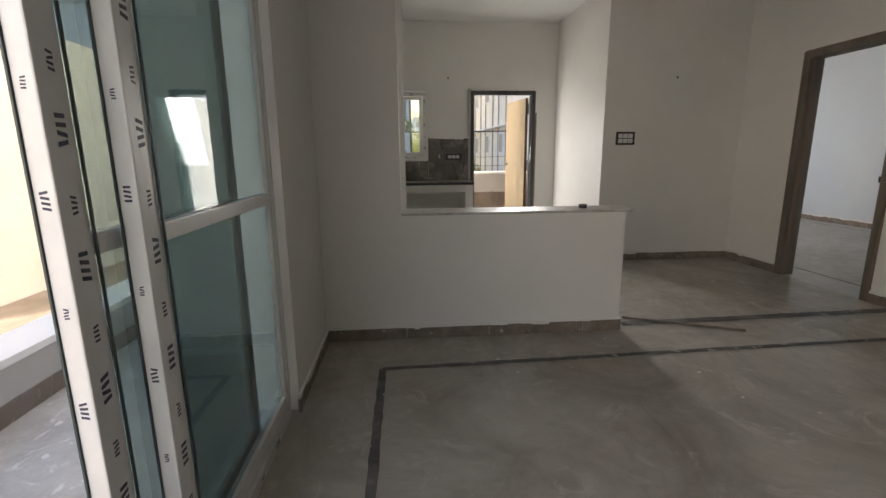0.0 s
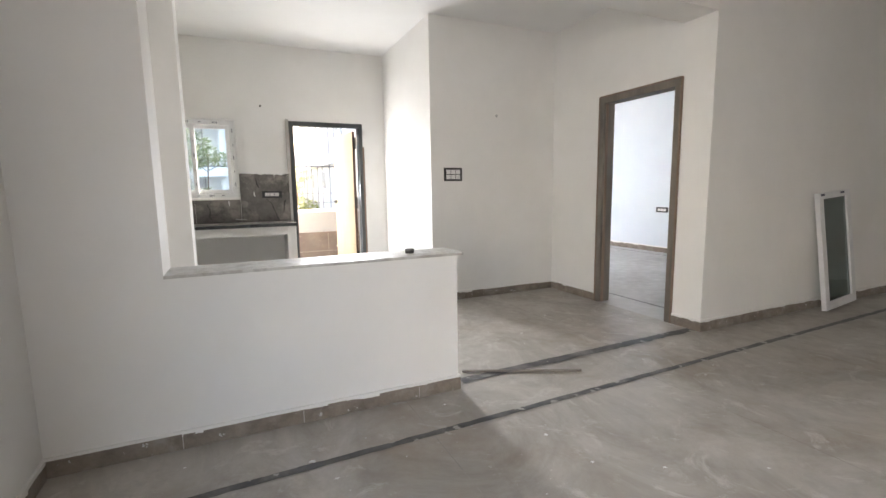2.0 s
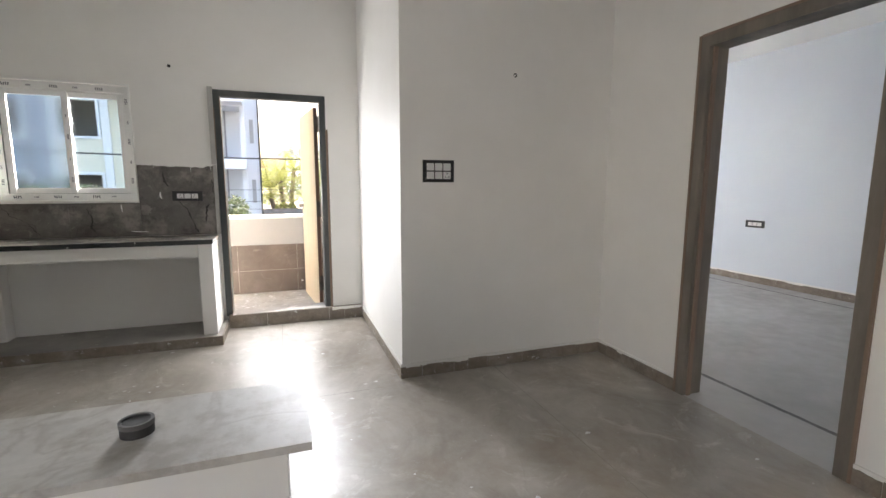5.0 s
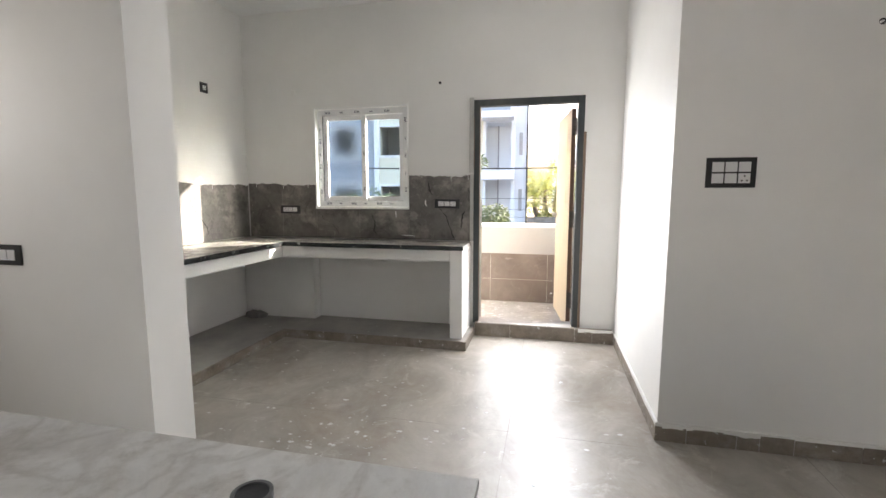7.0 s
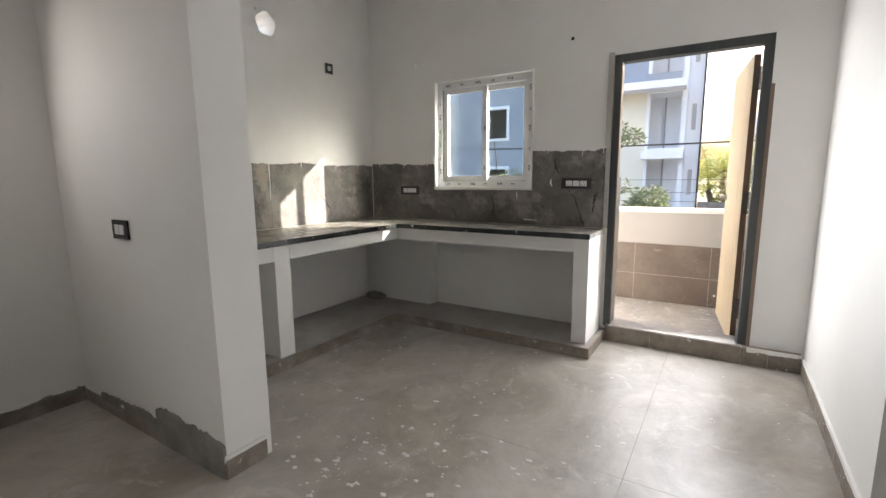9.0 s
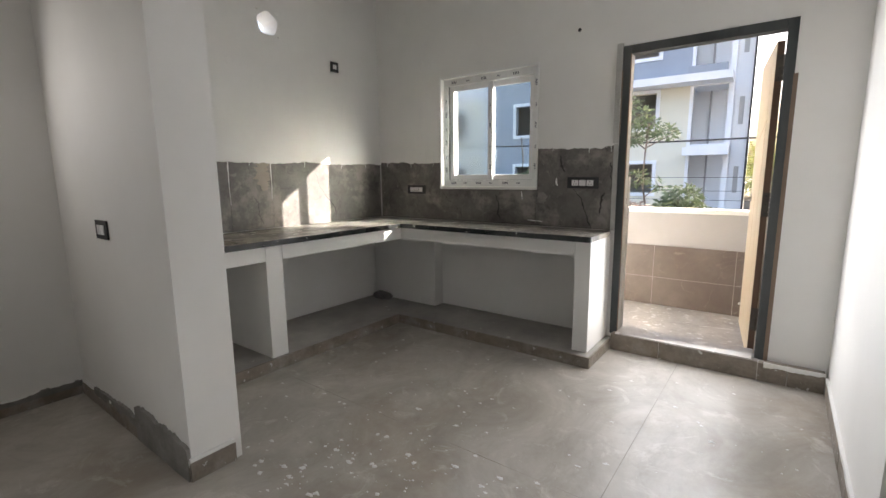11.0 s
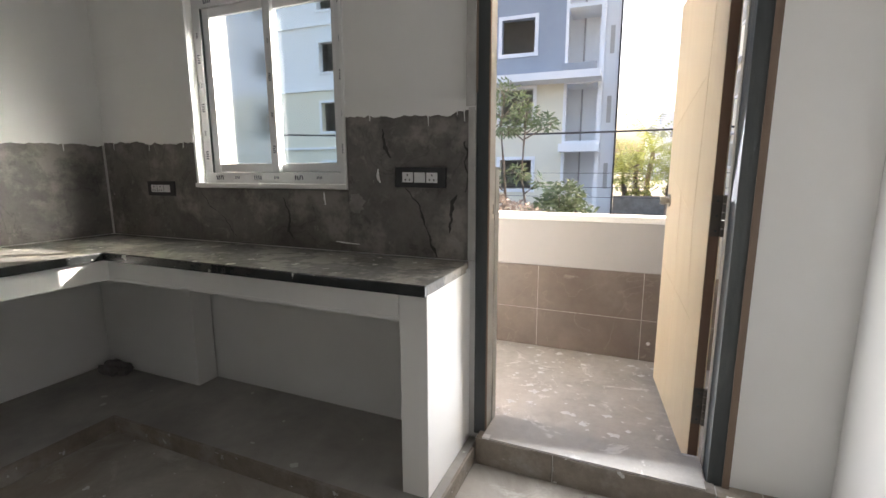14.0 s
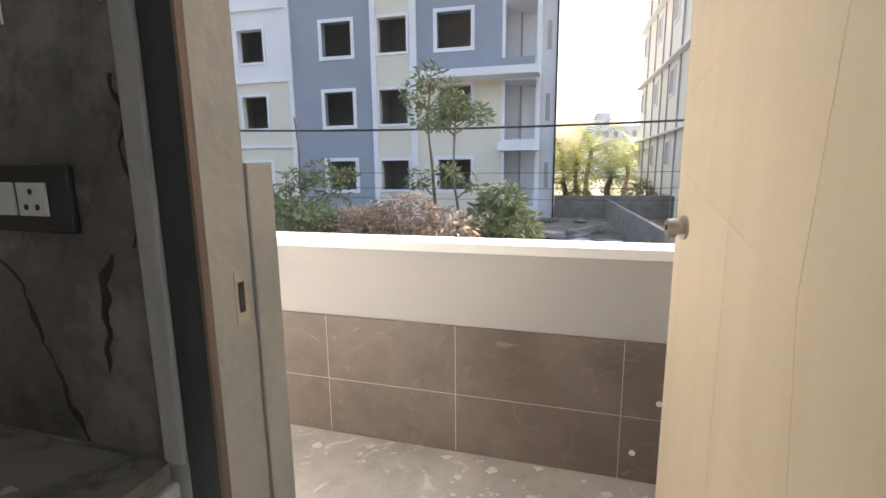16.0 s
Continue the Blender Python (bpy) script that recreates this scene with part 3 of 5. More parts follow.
M["crack"] = material("dark_stone_vein", (0.022, 0.02, 0.018), (0.05, 0.045, 0.04), 20, 0.6, bump=0)
M["rubbed"] = material("rubbed_plaster_stain", (0.17, 0.16, 0.145), (0.30, 0.285, 0.26), 14, 0.6, bump=0.1)
rnd = random.Random(5)
for wall, u, z, n in [("north", 0.976, 1.475, 0.07), ("north", 1.131, 1.475, 0.06), ("north", 1.10, 1.475, 0.035), ("north", 1.045, 1.475, 0.03), ("north", 0.70, 1.465, 0.03), ("north", 0.84, 1.47, 0.02), ("north", -0.45, 1.40, 0.05), ("north", -0.72, 1.40, 0.06), ("north", -1.02, 1.40, 0.05),
                      ("west", 5.436, 1.39, 0.33), ("west", 5.78, 1.39, 0.30), ("west", 6.1, 1.39, 0.05), ("west", 6.5, 1.39, 0.06), ("west", 5.2, 1.39, 0.05), ("west", 6.8, 1.39, 0.05), ("west", 5.6, 1.39, 0.04)]:
    blot("putty_drip", wall, [(u, z, 0.012), (u + rnd.uniform(-0.003, 0.003), z - n * 0.6, 0.005), (u + rnd.uniform(-0.004, 0.004), z - n, 0.003)], M["putty"], "dried white putty drip", 0.002, int(u * 1000))
for i, (wall, pts) in enumerate([
        ("north", [(0.84, 1.19, 0.002), (0.90, 1.12, 0.005), (0.94, 1.06, 0.006), (0.95, 1.03, 0.016), (0.955, 1.0, 0.003), (0.985, 0.94, 0.008), (1.0, 0.89, 0.013), (1.01, 0.865, 0.008)]),
        ("north", [(1.10, 1.13, 0.004), (1.075, 1.09, 0.02), (1.08, 1.03, 0.008), (1.07, 0.99, 0.010), (1.07, 0.97, 0.003)]),
        ("north", [(1.13, 1.34, 0.006), (1.145, 1.30, 0.012), (1.135, 1.26, 0.004), (1.15, 1.20, 0.009), (1.14, 1.14, 0.004)]),
        ("north", [(0.76, 1.40, 0.004), (0.77, 1.33, 0.018), (0.80, 1.28, 0.006)]),
        ("north", [(0.20, 1.10, 0.003), (0.24, 1.02, 0.010), (0.22, 0.94, 0.016), (0.26, 0.90, 0.003)]),
        ("north", [(-0.35, 1.12, 0.002), (-0.30, 1.05, 0.004), (-0.22, 1.01, 0.002), (-0.15, 0.93, 0.005), (-0.12, 0.89, 0.002)]),
        ("west", [(6.20, 1.32, 0.001), (6.24, 1.2, 0.003), (6.30, 1.1, 0.004), (6.36, 1.04, 0.010), (6.41, 0.97, 0.012), (6.42, 0.90, 0.002)]),
        ("west", [(5.62, 1.12, 0.001), (5.655, 1.06, 0.005), (5.65, 0.98, 0.007), (5.69, 0.90, 0.002)])]):
    blot("stone_vein", wall, pts, M["crack"], "dark broken vein", 0.0006, 300 + i)
blot("adhesive_patch", "west", [(5.712, 1.385, 0.09), (5.705, 1.32, 0.12), (5.71, 1.24, 0.11), (5.72, 1.16, 0.05)], M["patch_tile"], "tan adhesive patch", 0.0005, 405)
blot("putty_dab", "north", [(0.737, 1.235, 0.004), (0.732, 1.205, 0.016), (0.745, 1.175, 0.005)], M["putty"], "white putty dab", 0.003, 401)
blot("putty_dab", "north", [(0.444, 1.13, 0.005), (0.446, 1.10, 0.009), (0.45, 1.07, 0.003)], M["putty"], "white putty dab", 0.003, 402)
blot("putty_dab", "north", [(0.50, 0.905, 0.003), (0.56, 0.90, 0.007), (0.63, 0.898, 0.003)], M["putty"], "white putty dab", 0.003, 403)
blot("rubbed_stain", "north", [(0.615, 1.125, 0.07), (0.62, 1.08, 0.085), (0.615, 1.04, 0.06)], M["rubbed"], "pale rubbed plaster stain", 0.0006, 404)
cpart("corner_joint", [(-1.117, -1.109, 6.996, 7.004, 0.862, 1.40)], M["grout"], bevel=0, parent=dado)


# windows and doors
def marks(parent, origin, along, face, length, size=0.03, gap=0.17, seed=0):
    """Short dark print marks, in pairs, along a profile covered with film."""
    rnd = random.Random(seed)
    o, a, f = Vector(origin), Vector(along), Vector(face)
    up = f.cross(a)
    bm = bmesh.new()
    s = gap * 0.4
    k = 0
    while s < length - 0.05:
        w = size * (1.0 if k % 2 == 0 else 0.6)
        for j in range(4):
            c = o + a * (s + j * w * 0.33) + up * rnd.uniform(-0.001, 0.001)
            m = Matrix((a, up, f)).transposed().to_4x4()
            m.translation = c
            r = bmesh.ops.create_cube(bm, size=1.0)
            slant = rnd.choice((-0.35, 0.35, 0.0))
            for v in r["verts"]:
                v.co = m @ Vector((v.co.x * w * 0.17 + v.co.y * slant * w * 0.3, v.co.y * w * 0.5, v.co.z * 0.0006))
        s += gap
        k += 1
    part("film_print", bm, M["ink"], parent, "dark printed marks")


M["leaf_line"] = material("laminate_line", (0.705, 0.588, 0.41), (0.745, 0.63, 0.447), 5, 0.5, bump=0)
M["frame_film"] = material("dusty_grey_film", (0.40, 0.39, 0.36), (0.55, 0.53, 0.49), 6, 0.6, bump=0.15)
M["dark_rim"] = material("worn_rim", (0.10, 0.10, 0.10), (0.16, 0.16, 0.16), 20, 0.5)
win = new("window_1")
win.matrix_world = pose(0.08, 7.078, 1.155)
tagged(win, "white sliding kitchen window with protective film on the frame", "window", kind="structure")
WX0, WX1, WZ0, WZ1 = -0.355, 0.558, 1.165, 2.085
fr = cpart("window_frame", [(WX0, WX1, 7.048, 7.118, WZ0, WZ0 + 0.055), (WX0, WX1, 7.048, 7.118, WZ1 - 0.055, WZ1), (WX0, WX0 + 0.05, 7.048, 7.118, WZ0 + 0.055, WZ1 - 0.055), (WX1 - 0.05, WX1, 7.048, 7.118, WZ0 + 0.055, WZ1 - 0.055)], M["film"], "white filmed outer frame", parent=win)
marks(fr, (WX0 + 0.03, 7.0475, WZ0 + 0.03), (1, 0, 0), (0, -1, 0), 0.85, size=0.042, gap=0.13, seed=1)
marks(fr, (WX0 + 0.03, 7.0475, WZ1 - 0.03), (1, 0, 0), (0, -1, 0), 0.85, size=0.042, gap=0.15, seed=2)
marks(fr, (WX0 + 0.025, 7.0475, WZ0 + 0.08), (0, 0, 1), (0, -1, 0), 0.78, size=0.036, gap=0.12, seed=3)
marks(fr, (WX1 - 0.025, 7.0475, WZ0 + 0.08), (0, 0, 1), (0, -1, 0), 0.78, size=0.036, gap=0.16, seed=5)
cpart("sash_gap", [(WX0 + 0.0505, WX0 + 0.0518, 7.052, 7.10, WZ0 + 0.056, WZ1 - 0.056), (WX0 + 0.052, WX1 - 0.052, 7.056, 7.10, WZ0 + 0.0552, WZ0 + 0.0565)], M["seal"], "dark gap round the sashes", bevel=0, parent=fr)
for nm, a, b, yy, g in (("sash", WX0 + 0.052, 0.135, 7.063, M["glass_frost"]), ("sash", 0.085, WX1 - 0.052, 7.09, M["glass"])):
    sa = cpart(nm, [(a, a + 0.045, yy, yy + 0.024, 1.222, 2.028), (b - 0.045, b, yy, yy + 0.024, 1.222, 2.028), (a + 0.045, b - 0.045, yy, yy + 0.024, 1.222, 1.265), (a + 0.045, b - 0.045, yy, yy + 0.024, 1.985, 2.028)], M["upvc"], "white sliding sash", parent=win)
    p = cpart("pane", [(a + 0.046, b - 0.046, yy + 0.010, yy + 0.014, 1.266, 1.984)], g, "glass pane", bevel=0, parent=sa)
    p.visible_shadow = False
    if a < 0:
        marks(sa, (b - 0.022, yy - 0.0005, 1.25), (0, 0, 1), (0, -1, 0), 0.75, seed=4)
# added outside, out of sight: boxes that cut the sun to narrower patches
cpart("sun_trim", [(0.558, 0.63, 7.139, 7.26, 1.10, 2.15), (-0.43, -0.355, 7.139, 7.26, 1.10, 2.15), (-0.355, 0.558, 7.139, 7.26, 1.10, 1.165)], M["white"], "unseen white boxes added outside to narrow the sun patches", parent=win)
cpart("window_sill", [(-0.37, 0.576, 6.99, 7.048, 1.145, 1.167)], M["putty"], parent=win, bevel=0.003)
cpart("reveal_bead", [(-0.372, -0.356, 7.003, 7.018, 1.167, 2.10), (-0.356, 0.559, 7.006, 7.018, 2.085, 2.10), (0.559, 0.572, 7.006, 7.018, 1.167, 2.10)], M["white"], "white plaster bead", parent=win, bevel=0.002)

NY0, NY1, NZ0, NZ1 = 3.62, 4.15, 1.445, 2.085
vent = new("window_2")
vent.matrix_world = pose(-1.18, 3.885, NZ0)
tagged(vent, "small white frosted window with filmed frame in the wash niche", "window", kind="structure")
vf = cpart("window_frame", [(-1.23, -1.165, NY0, NY1, NZ0, NZ0 + 0.045), (-1.23, -1.165, NY0, NY1, NZ1 - 0.045, NZ1), (-1.23, -1.165, NY0, NY0 + 0.045, NZ0 + 0.045, NZ1 - 0.045), (-1.23, -1.165, NY1 - 0.045, NY1, NZ0 + 0.045, NZ1 - 0.045)], M["film"], "white filmed outer frame", parent=vent)
marks(vf, (-1.1645, NY1 - 0.022, NZ0 + 0.06), (0, 0, 1), (1, 0, 0), 0.5, size=0.03, gap=0.14, seed=21)
marks(vf, (-1.1645, NY0 + 0.03, NZ0 + 0.022), (0, 1, 0), (1, 0, 0), 0.5, size=0.03, gap=0.14, seed=22)
vs = cpart("sash", [(-1.215, -1.185, NY0 + 0.047, NY0 + 0.08, NZ0 + 0.047, NZ1 - 0.047), (-1.215, -1.185, NY1 - 0.08, NY1 - 0.047, NZ0 + 0.047, NZ1 - 0.047), (-1.215, -1.185, NY0 + 0.08, NY1 - 0.08, NZ0 + 0.047, NZ0 + 0.08), (-1.215, -1.185, NY0 + 0.08, NY1 - 0.08, NZ1 - 0.08, NZ1 - 0.047)], M["upvc"], "white sash", parent=vent)
vp = cpart("pane", [(-1.202, -1.198, NY0 + 0.081, NY1 - 0.081, NZ0 + 0.081, NZ1 - 0.081)], M["glass_frost"], "frosted pane", bevel=0, parent=vs)
vp.visible_shadow = False
cpart("reveal_bead", [(-1.131, -1.119, NY1, NY1 + 0.02, NZ0 - 0.02, NZ1 + 0.02), (-1.131, -1.119, NY0 - 0.02, NY0, NZ0 - 0.02, NZ1 + 0.02), (-1.131, -1.119, NY0, NY1, NZ0 - 0.02, NZ0), (-1.131, -1.119, NY0, NY1, NZ1, NZ1 + 0.02)], M["white"], "white plaster bead", parent=vent, bevel=0.002)

door = new("door_1")
door.matrix_world = pose(1.65, 7.068, 0.1)
tagged(door, "cream laminate back door standing open onto the balcony", "door", kind="structure")
DX0, DX1, DZ0, DZ1 = 1.183, 2.118, 0.1, 2.105
cpart("door_frame", [(DX0, DX0 + 0.052, 7.003, 7.085, DZ0, DZ1), (DX1 - 0.05, DX1, 7.003, 7.16, DZ0, DZ1), (DX0 + 0.052, DX1 - 0.05, 7.003, 7.085, DZ1 - 0.055, DZ1)], M["frame_grey"], "dusty dark grey wooden frame", parent=door)
cpart("frame_film", [(DX0 + 0.052, DX0 + 0.054, 7.012, 7.084, DZ0, DZ1 - 0.055), (DX1 - 0.052, DX1 - 0.05, 7.11, 7.158, DZ0, DZ1 - 0.055)], M["frame_film"], "pale dusty film inside the frame", parent=door, bevel=0)
cpart("frame_moulding", [(DX0 + 0.05, DX0 + 0.0555, 7.000, 7.012, DZ0, DZ1 - 0.055), (DX1 - 0.004, DX1 + 0.018, 6.996, 7.0035, DZ0, DZ1 - 0.3), (DX0 - 0.012, DX0 + 0.006, 6.998, 7.0035, 1.52, 1.95)], M["frame_brown"], "bare brown wood edge", parent=door, bevel=0.001)
cpart("weather_strip", [(DX0 + 0.001, DX0 + 0.058, 7.086, 7.137, DZ0, 1.24)], M["frame_film"], "pale timber strip", parent=door, bevel=0.003)
cpart("frame_bead", [(DX1, DX1 + 0.014, 7.004, 7.018, 0.118, DZ1 + 0.02), (DX0, DX1, 7.006, 7.018, DZ1, DZ1 + 0.018)], M["putty"], "pale plaster bead", parent=door, bevel=0.002)
cpart("door_sill", [(DX0 + 0.055, DX1 - 0.06, 6.948, 7.148, 0.118, 0.126)], M["balcony_floor"], parent=door, bevel=0.002)
cpart("frame_bead", [(DX0 - 0.032, DX0 - 0.001, 6.997, 7.0175, 0.862, 1.47), (DX0 - 0.04, DX0 - 0.001, 6.993, 7.0175, 1.47, DZ1 + 0.02)], M["bead"], "grey plaster bead beside the frame", parent=door, bevel=0.004)
st = cpart("strike_plate", [(DX0 + 0.0541, DX0 + 0.0548, 7.05, 7.072, 1.035, 1.105)], M["steel"], "steel strike plate", parent=door, bevel=0)
cpart("strike_hole", [(DX0 + 0.0549, DX0 + 0.0553, 7.056, 7.066, 1.05, 1.09)], M["rubber"], "dark slot", parent=st, bevel=0)

LEAF = pose(2.058, 7.19, 0.0, 0, 0, 6.8)
LW = 0.82


def leafpart(name, boxes, mat, label="", parent=None, bevel=0.0):
    bm = bmesh.new()
    for b in boxes:
        box(bm, *b, bevel)
    bm.transform(LEAF)
    return part(name, bm, mat, parent or door, label)


leaf = leafpart("door_leaf", [(-0.034, -0.001, 0.002, LW, 0.055, 2.03)], M["leaf_edge"], "brown door core")
leafpart("laminate", [(-0.037, -0.0345, 0.0, LW + 0.002, 0.054, 2.031), (0.0, 0.0025, 0.0, LW + 0.002, 0.054, 2.031)], M["cream"], "cream ribbed laminate", parent=leaf)
bm = bmesh.new()
for (y0, z0), (y1, z1) in (((0.14, 0.14), (0.24, 1.02)), ((0.24, 1.02), (0.16, 2.02)), ((0.24, 1.02), (0.80, 1.22)), ((0.18, 1.60), (0.80, 1.42)), ((0.14, 0.62), (0.8, 0.72)), ((0.50, 1.13), (0.48, 0.14))):
    tube(bm, (-0.0372, y0, z0), (-0.0372, y1, z1), 0.0007, seg=6)
bm.transform(LEAF)
part("groove_line", bm, M["leaf_line"], leaf, "fine decorative line")
for z in (0.24, 0.985, 1.80):
    h = leafpart("hinge", [(-0.033, 0.0, -0.003, -0.0005, z, z + 0.15)], M["dark_steel"], "black steel hinge")
    for k, (za, zb) in enumerate(((0.0, 0.028), (0.031, 0.059), (0.062, 0.088), (0.091, 0.119), (0.122, 0.15))):
        bm = bmesh.new()
        tube(bm, (0.006, -0.007, z + za), (0.006, -0.007, z + zb), 0.0075, seg=14)
        bm.transform(LEAF)
        part("knuckle", bm, M["dark_steel"], h)
    leafpart("frame_plate", [(0.010, 0.036, -0.0095, -0.007, z + a, z + b) for a, b in ((0.0, 0.03), (0.058, 0.092), (0.12, 0.15))] + [(0.024, 0.04, -0.0095, -0.007, z + 0.03, z + 0.058), (0.024, 0.04, -0.0095, -0.007, z + 0.092, z + 0.12)], M["dark_steel"], parent=h)
    for zz in (0.02, 0.075, 0.13):
        bm = bmesh.new()
        tube(bm, (-0.016, -0.003, z + zz), (-0.016, -0.0042, z + zz), 0.0035, seg=10)
        bm.transform(LEAF)
        part("screw", bm, M["seal"], h)
kb = bmesh.new()
tube(kb, (-0.037, 0.755, 1.07), (-0.043, 0.755, 1.07), 0.033, seg=28)
tube(kb, (-0.043, 0.755, 1.07), (-0.062, 0.755, 1.07), 0.016, 0.019, seg=24)
tube(kb, (-0.061, 0.755, 1.07), (-0.083, 0.755, 1.07), 0.026, 0.022, seg=28)
kb.transform(LEAF)
knob = part("door_handle", kb, M["steel"], door, "brushed steel round knob", smooth=False)
kb = bmesh.new()
tube(kb, (-0.083, 0.755, 1.07), (-0.084, 0.755, 1.07), 0.008, seg=16)
kb.transform(LEAF)
part("key_hole", kb, M["rubber"], knob)

M["frame_dusty"] = material("dusty_beige_frame", (0.11, 0.096, 0.08), (0.24, 0.21, 0.175), 5, 0.6, bump=0.2, bscale=60, stretch=(1, 1, 0.2))
door2 = new("door_2")
door2.matrix_world = pose(4.13, 4.18, 0)
tagged(door2, "bare brown and grey wooden door frame of the bedroom", "door frame", kind="structure")
cpart("jamb", [(4.005, 4.15, 4.575, 4.635, 0, 2.13)], M["frame_dusty"], "dusty grey wooden jamb", parent=door2)
cpart("jamb", [(4.005, 4.15, 3.695, 3.755, 0, 2.13)], M["frame_dusty"], "dusty grey wooden jamb", parent=door2)
cpart("head", [(4.005, 4.15, 3.755, 4.575, 2.07, 2.13)], M["frame_dusty"], parent=door2)
cpart("moulding", [(4.0, 4.02, 4.63, 4.647, 0, 2.14), (4.0, 4.02, 3.683, 3.697, 0, 2.14), (4.03, 4.06, 4.563, 4.575, 0, 2.07), (4.03, 4.06, 3.755, 3.767, 0, 2.07)], M["frame_brown"], "bare brown wood edge", parent=door2)
cpart("bead", [(4.003, 4.02, 3.697, 4.63, 2.13, 2.145)], M["frame_brown"], parent=door2)
cpart("strike_plate", [(4.12, 4.15, 3.771, 3.773, 1.0, 1.1)], M["steel"], parent=door2, bevel=0)

# sliding door to the terrace
M["teal_glass"] = M["glass_teal"]
sd = new("door_3")
sd.matrix_world = pose(-0.42, 0.8, 0)
tagged(sd, "white sliding terrace door with dark teal glass pushed half open", "sliding door", kind="structure")
cpart("door_track", [(-0.50, -0.345, -0.9, 2.45, 0.0, 0.045), (-0.50, -0.345, -0.9, 2.45, 2.15, 2.2), (-0.50, -0.345, 2.425, 2.45, 0.045, 2.15), (-0.50, -0.345, -0.9, -0.85, 0.045, 2.15)], M["film"], "white filmed track frame", parent=sd)
cpart("track_rail", [(-0.375, -0.37, -0.85, 2.45, 0.045, 0.062), (-0.425, -0.42, -0.85, 2.45, 0.045, 0.062), (-0.475, -0.47, -0.85, 2.45, 0.045, 0.062)], M["upvc"], parent=sd, bevel=0)
for k, (xa, ya, yb) in enumerate(((-0.392, 1.455, 2.445), (-0.452, 1.31, 2.20))):
    s = cpart("sliding_panel", [(xa, xa + 0.04, ya, ya + 0.075, 0.062, 2.145), (xa, xa + 0.04, yb - 0.05, yb, 0.062, 2.145), (xa, xa + 0.04, ya + 0.075, yb - 0.05, 0.062, 0.13), (xa, xa + 0.04, ya + 0.075, yb - 0.05, 2.08, 2.145), (xa, xa + 0.04, ya + 0.075, yb - 0.05, 1.02, 1.065)], M["film"], "white filmed sliding panel", parent=sd, bevel=0.004)
    for z0, z1 in ((0.131, 1.019), (1.066, 2.079)):
        cpart("pane", [(xa + 0.017, xa + 0.023, ya + 0.076, yb - 0.051, z0, z1)], M["teal_glass"], "dark teal glass", bevel=0, parent=s)
    cpart("seal", [(xa + 0.041, xa + 0.046, ya + 0.075, ya + 0.08, 0.13, 2.08), (xa - 0.004, xa, ya - 0.004, ya + 0.004, 0.07, 2.14)], M["seal"], parent=s, bevel=0)
    marks(s, (xa + 0.0405, ya + 0.04, 0.15), (0, 0, 1), (1, 0, 0), 1.9, size=0.05, gap=0.13, seed=11 + k)
    marks(s, (xa + 0.019, ya - 0.0005, 0.2), (0, 0, 1), (0, -1, 0), 1.8, size=0.03, gap=0.21, seed=13 + k)
marks(sd, (-0.3445, 1.3, 0.022), (0, 1, 0), (1, 0, 0), 1.1, size=0.04, gap=0.2, seed=17)

# terrace outside the sliding door
slab("terrace_floor", [(-1.66, -0.52, -3.2, 4.2, -0.12, -0.002)], M["balcony_floor"], "dusty pale terrace floor", "terrace floor")
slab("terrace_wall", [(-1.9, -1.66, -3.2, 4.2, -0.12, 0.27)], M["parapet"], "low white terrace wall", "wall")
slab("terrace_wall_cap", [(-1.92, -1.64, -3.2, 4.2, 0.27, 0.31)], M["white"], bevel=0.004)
ragged("terrace_skirting", (-1.66, -3.0), (-1.66, 4.2), (1, 0), 0.0, 0.10, 0.012, 0.006, M["tile"], seed=71)
slab("terrace_neighbour_wall", [(-6.2, -6.0, -12.0, 12.0, -1.0, 3.4)], M["parapet"], "plain white neighbouring wall", "wall")

# living room and kitchen small things
sash = new("window_sash")
sash.matrix_world = pose(5.60, 3.25, 0.0)
tagged(sash, "spare white sash with dark glass leaning on the living room wall", "window sash")
lean = pose(5.60, 3.25, 0.012, -6.0, 0, 2.5) @ pose(0, 0, 0, 0, -3.5, 0)


def leanpart(name, boxes, mat, label="", parent=None):
    bm = bmesh.new()
    for b in boxes:
        box(bm, *b)
    bm.transform(lean)
    return part(name, bm, mat, parent or sash, label)


SW, SH = 0.60, 1.13
leanpart("sash_frame", [(0, 0.075, 0, 0.04, 0, SH), (SW - 0.075, SW, 0, 0.04, 0, SH), (0.075, SW - 0.075, 0, 0.04, 0, 0.075), (0.075, SW - 0.075, 0, 0.04, SH - 0.06, SH)], M["film"], "white filmed frame")
leanpart("pane", [(0.076, SW - 0.076, 0.017, 0.023, 0.076, SH - 0.061)], M["teal_glass"], "dark glass")
for a, b in ((0.03, 0.10), (0.4, 0.48)):
    leanpart("corner_tape", [(a, b, -0.0015, -0.0002, SH - 0.03, SH - 0.01)], M["ink"])

rodm = bmesh.new()
box(rodm, 0, 0.80, -0.009, 0.009, 0, 0.014, 0.002)
rodm.transform(pose(1.835, 3.545, 0.001, 0, 0, -25.5))
rod = part("timber_batten", rodm, M["rod"])
tagged(rod, "thin grey timber batten lying on the floor beside the half wall", "batten")

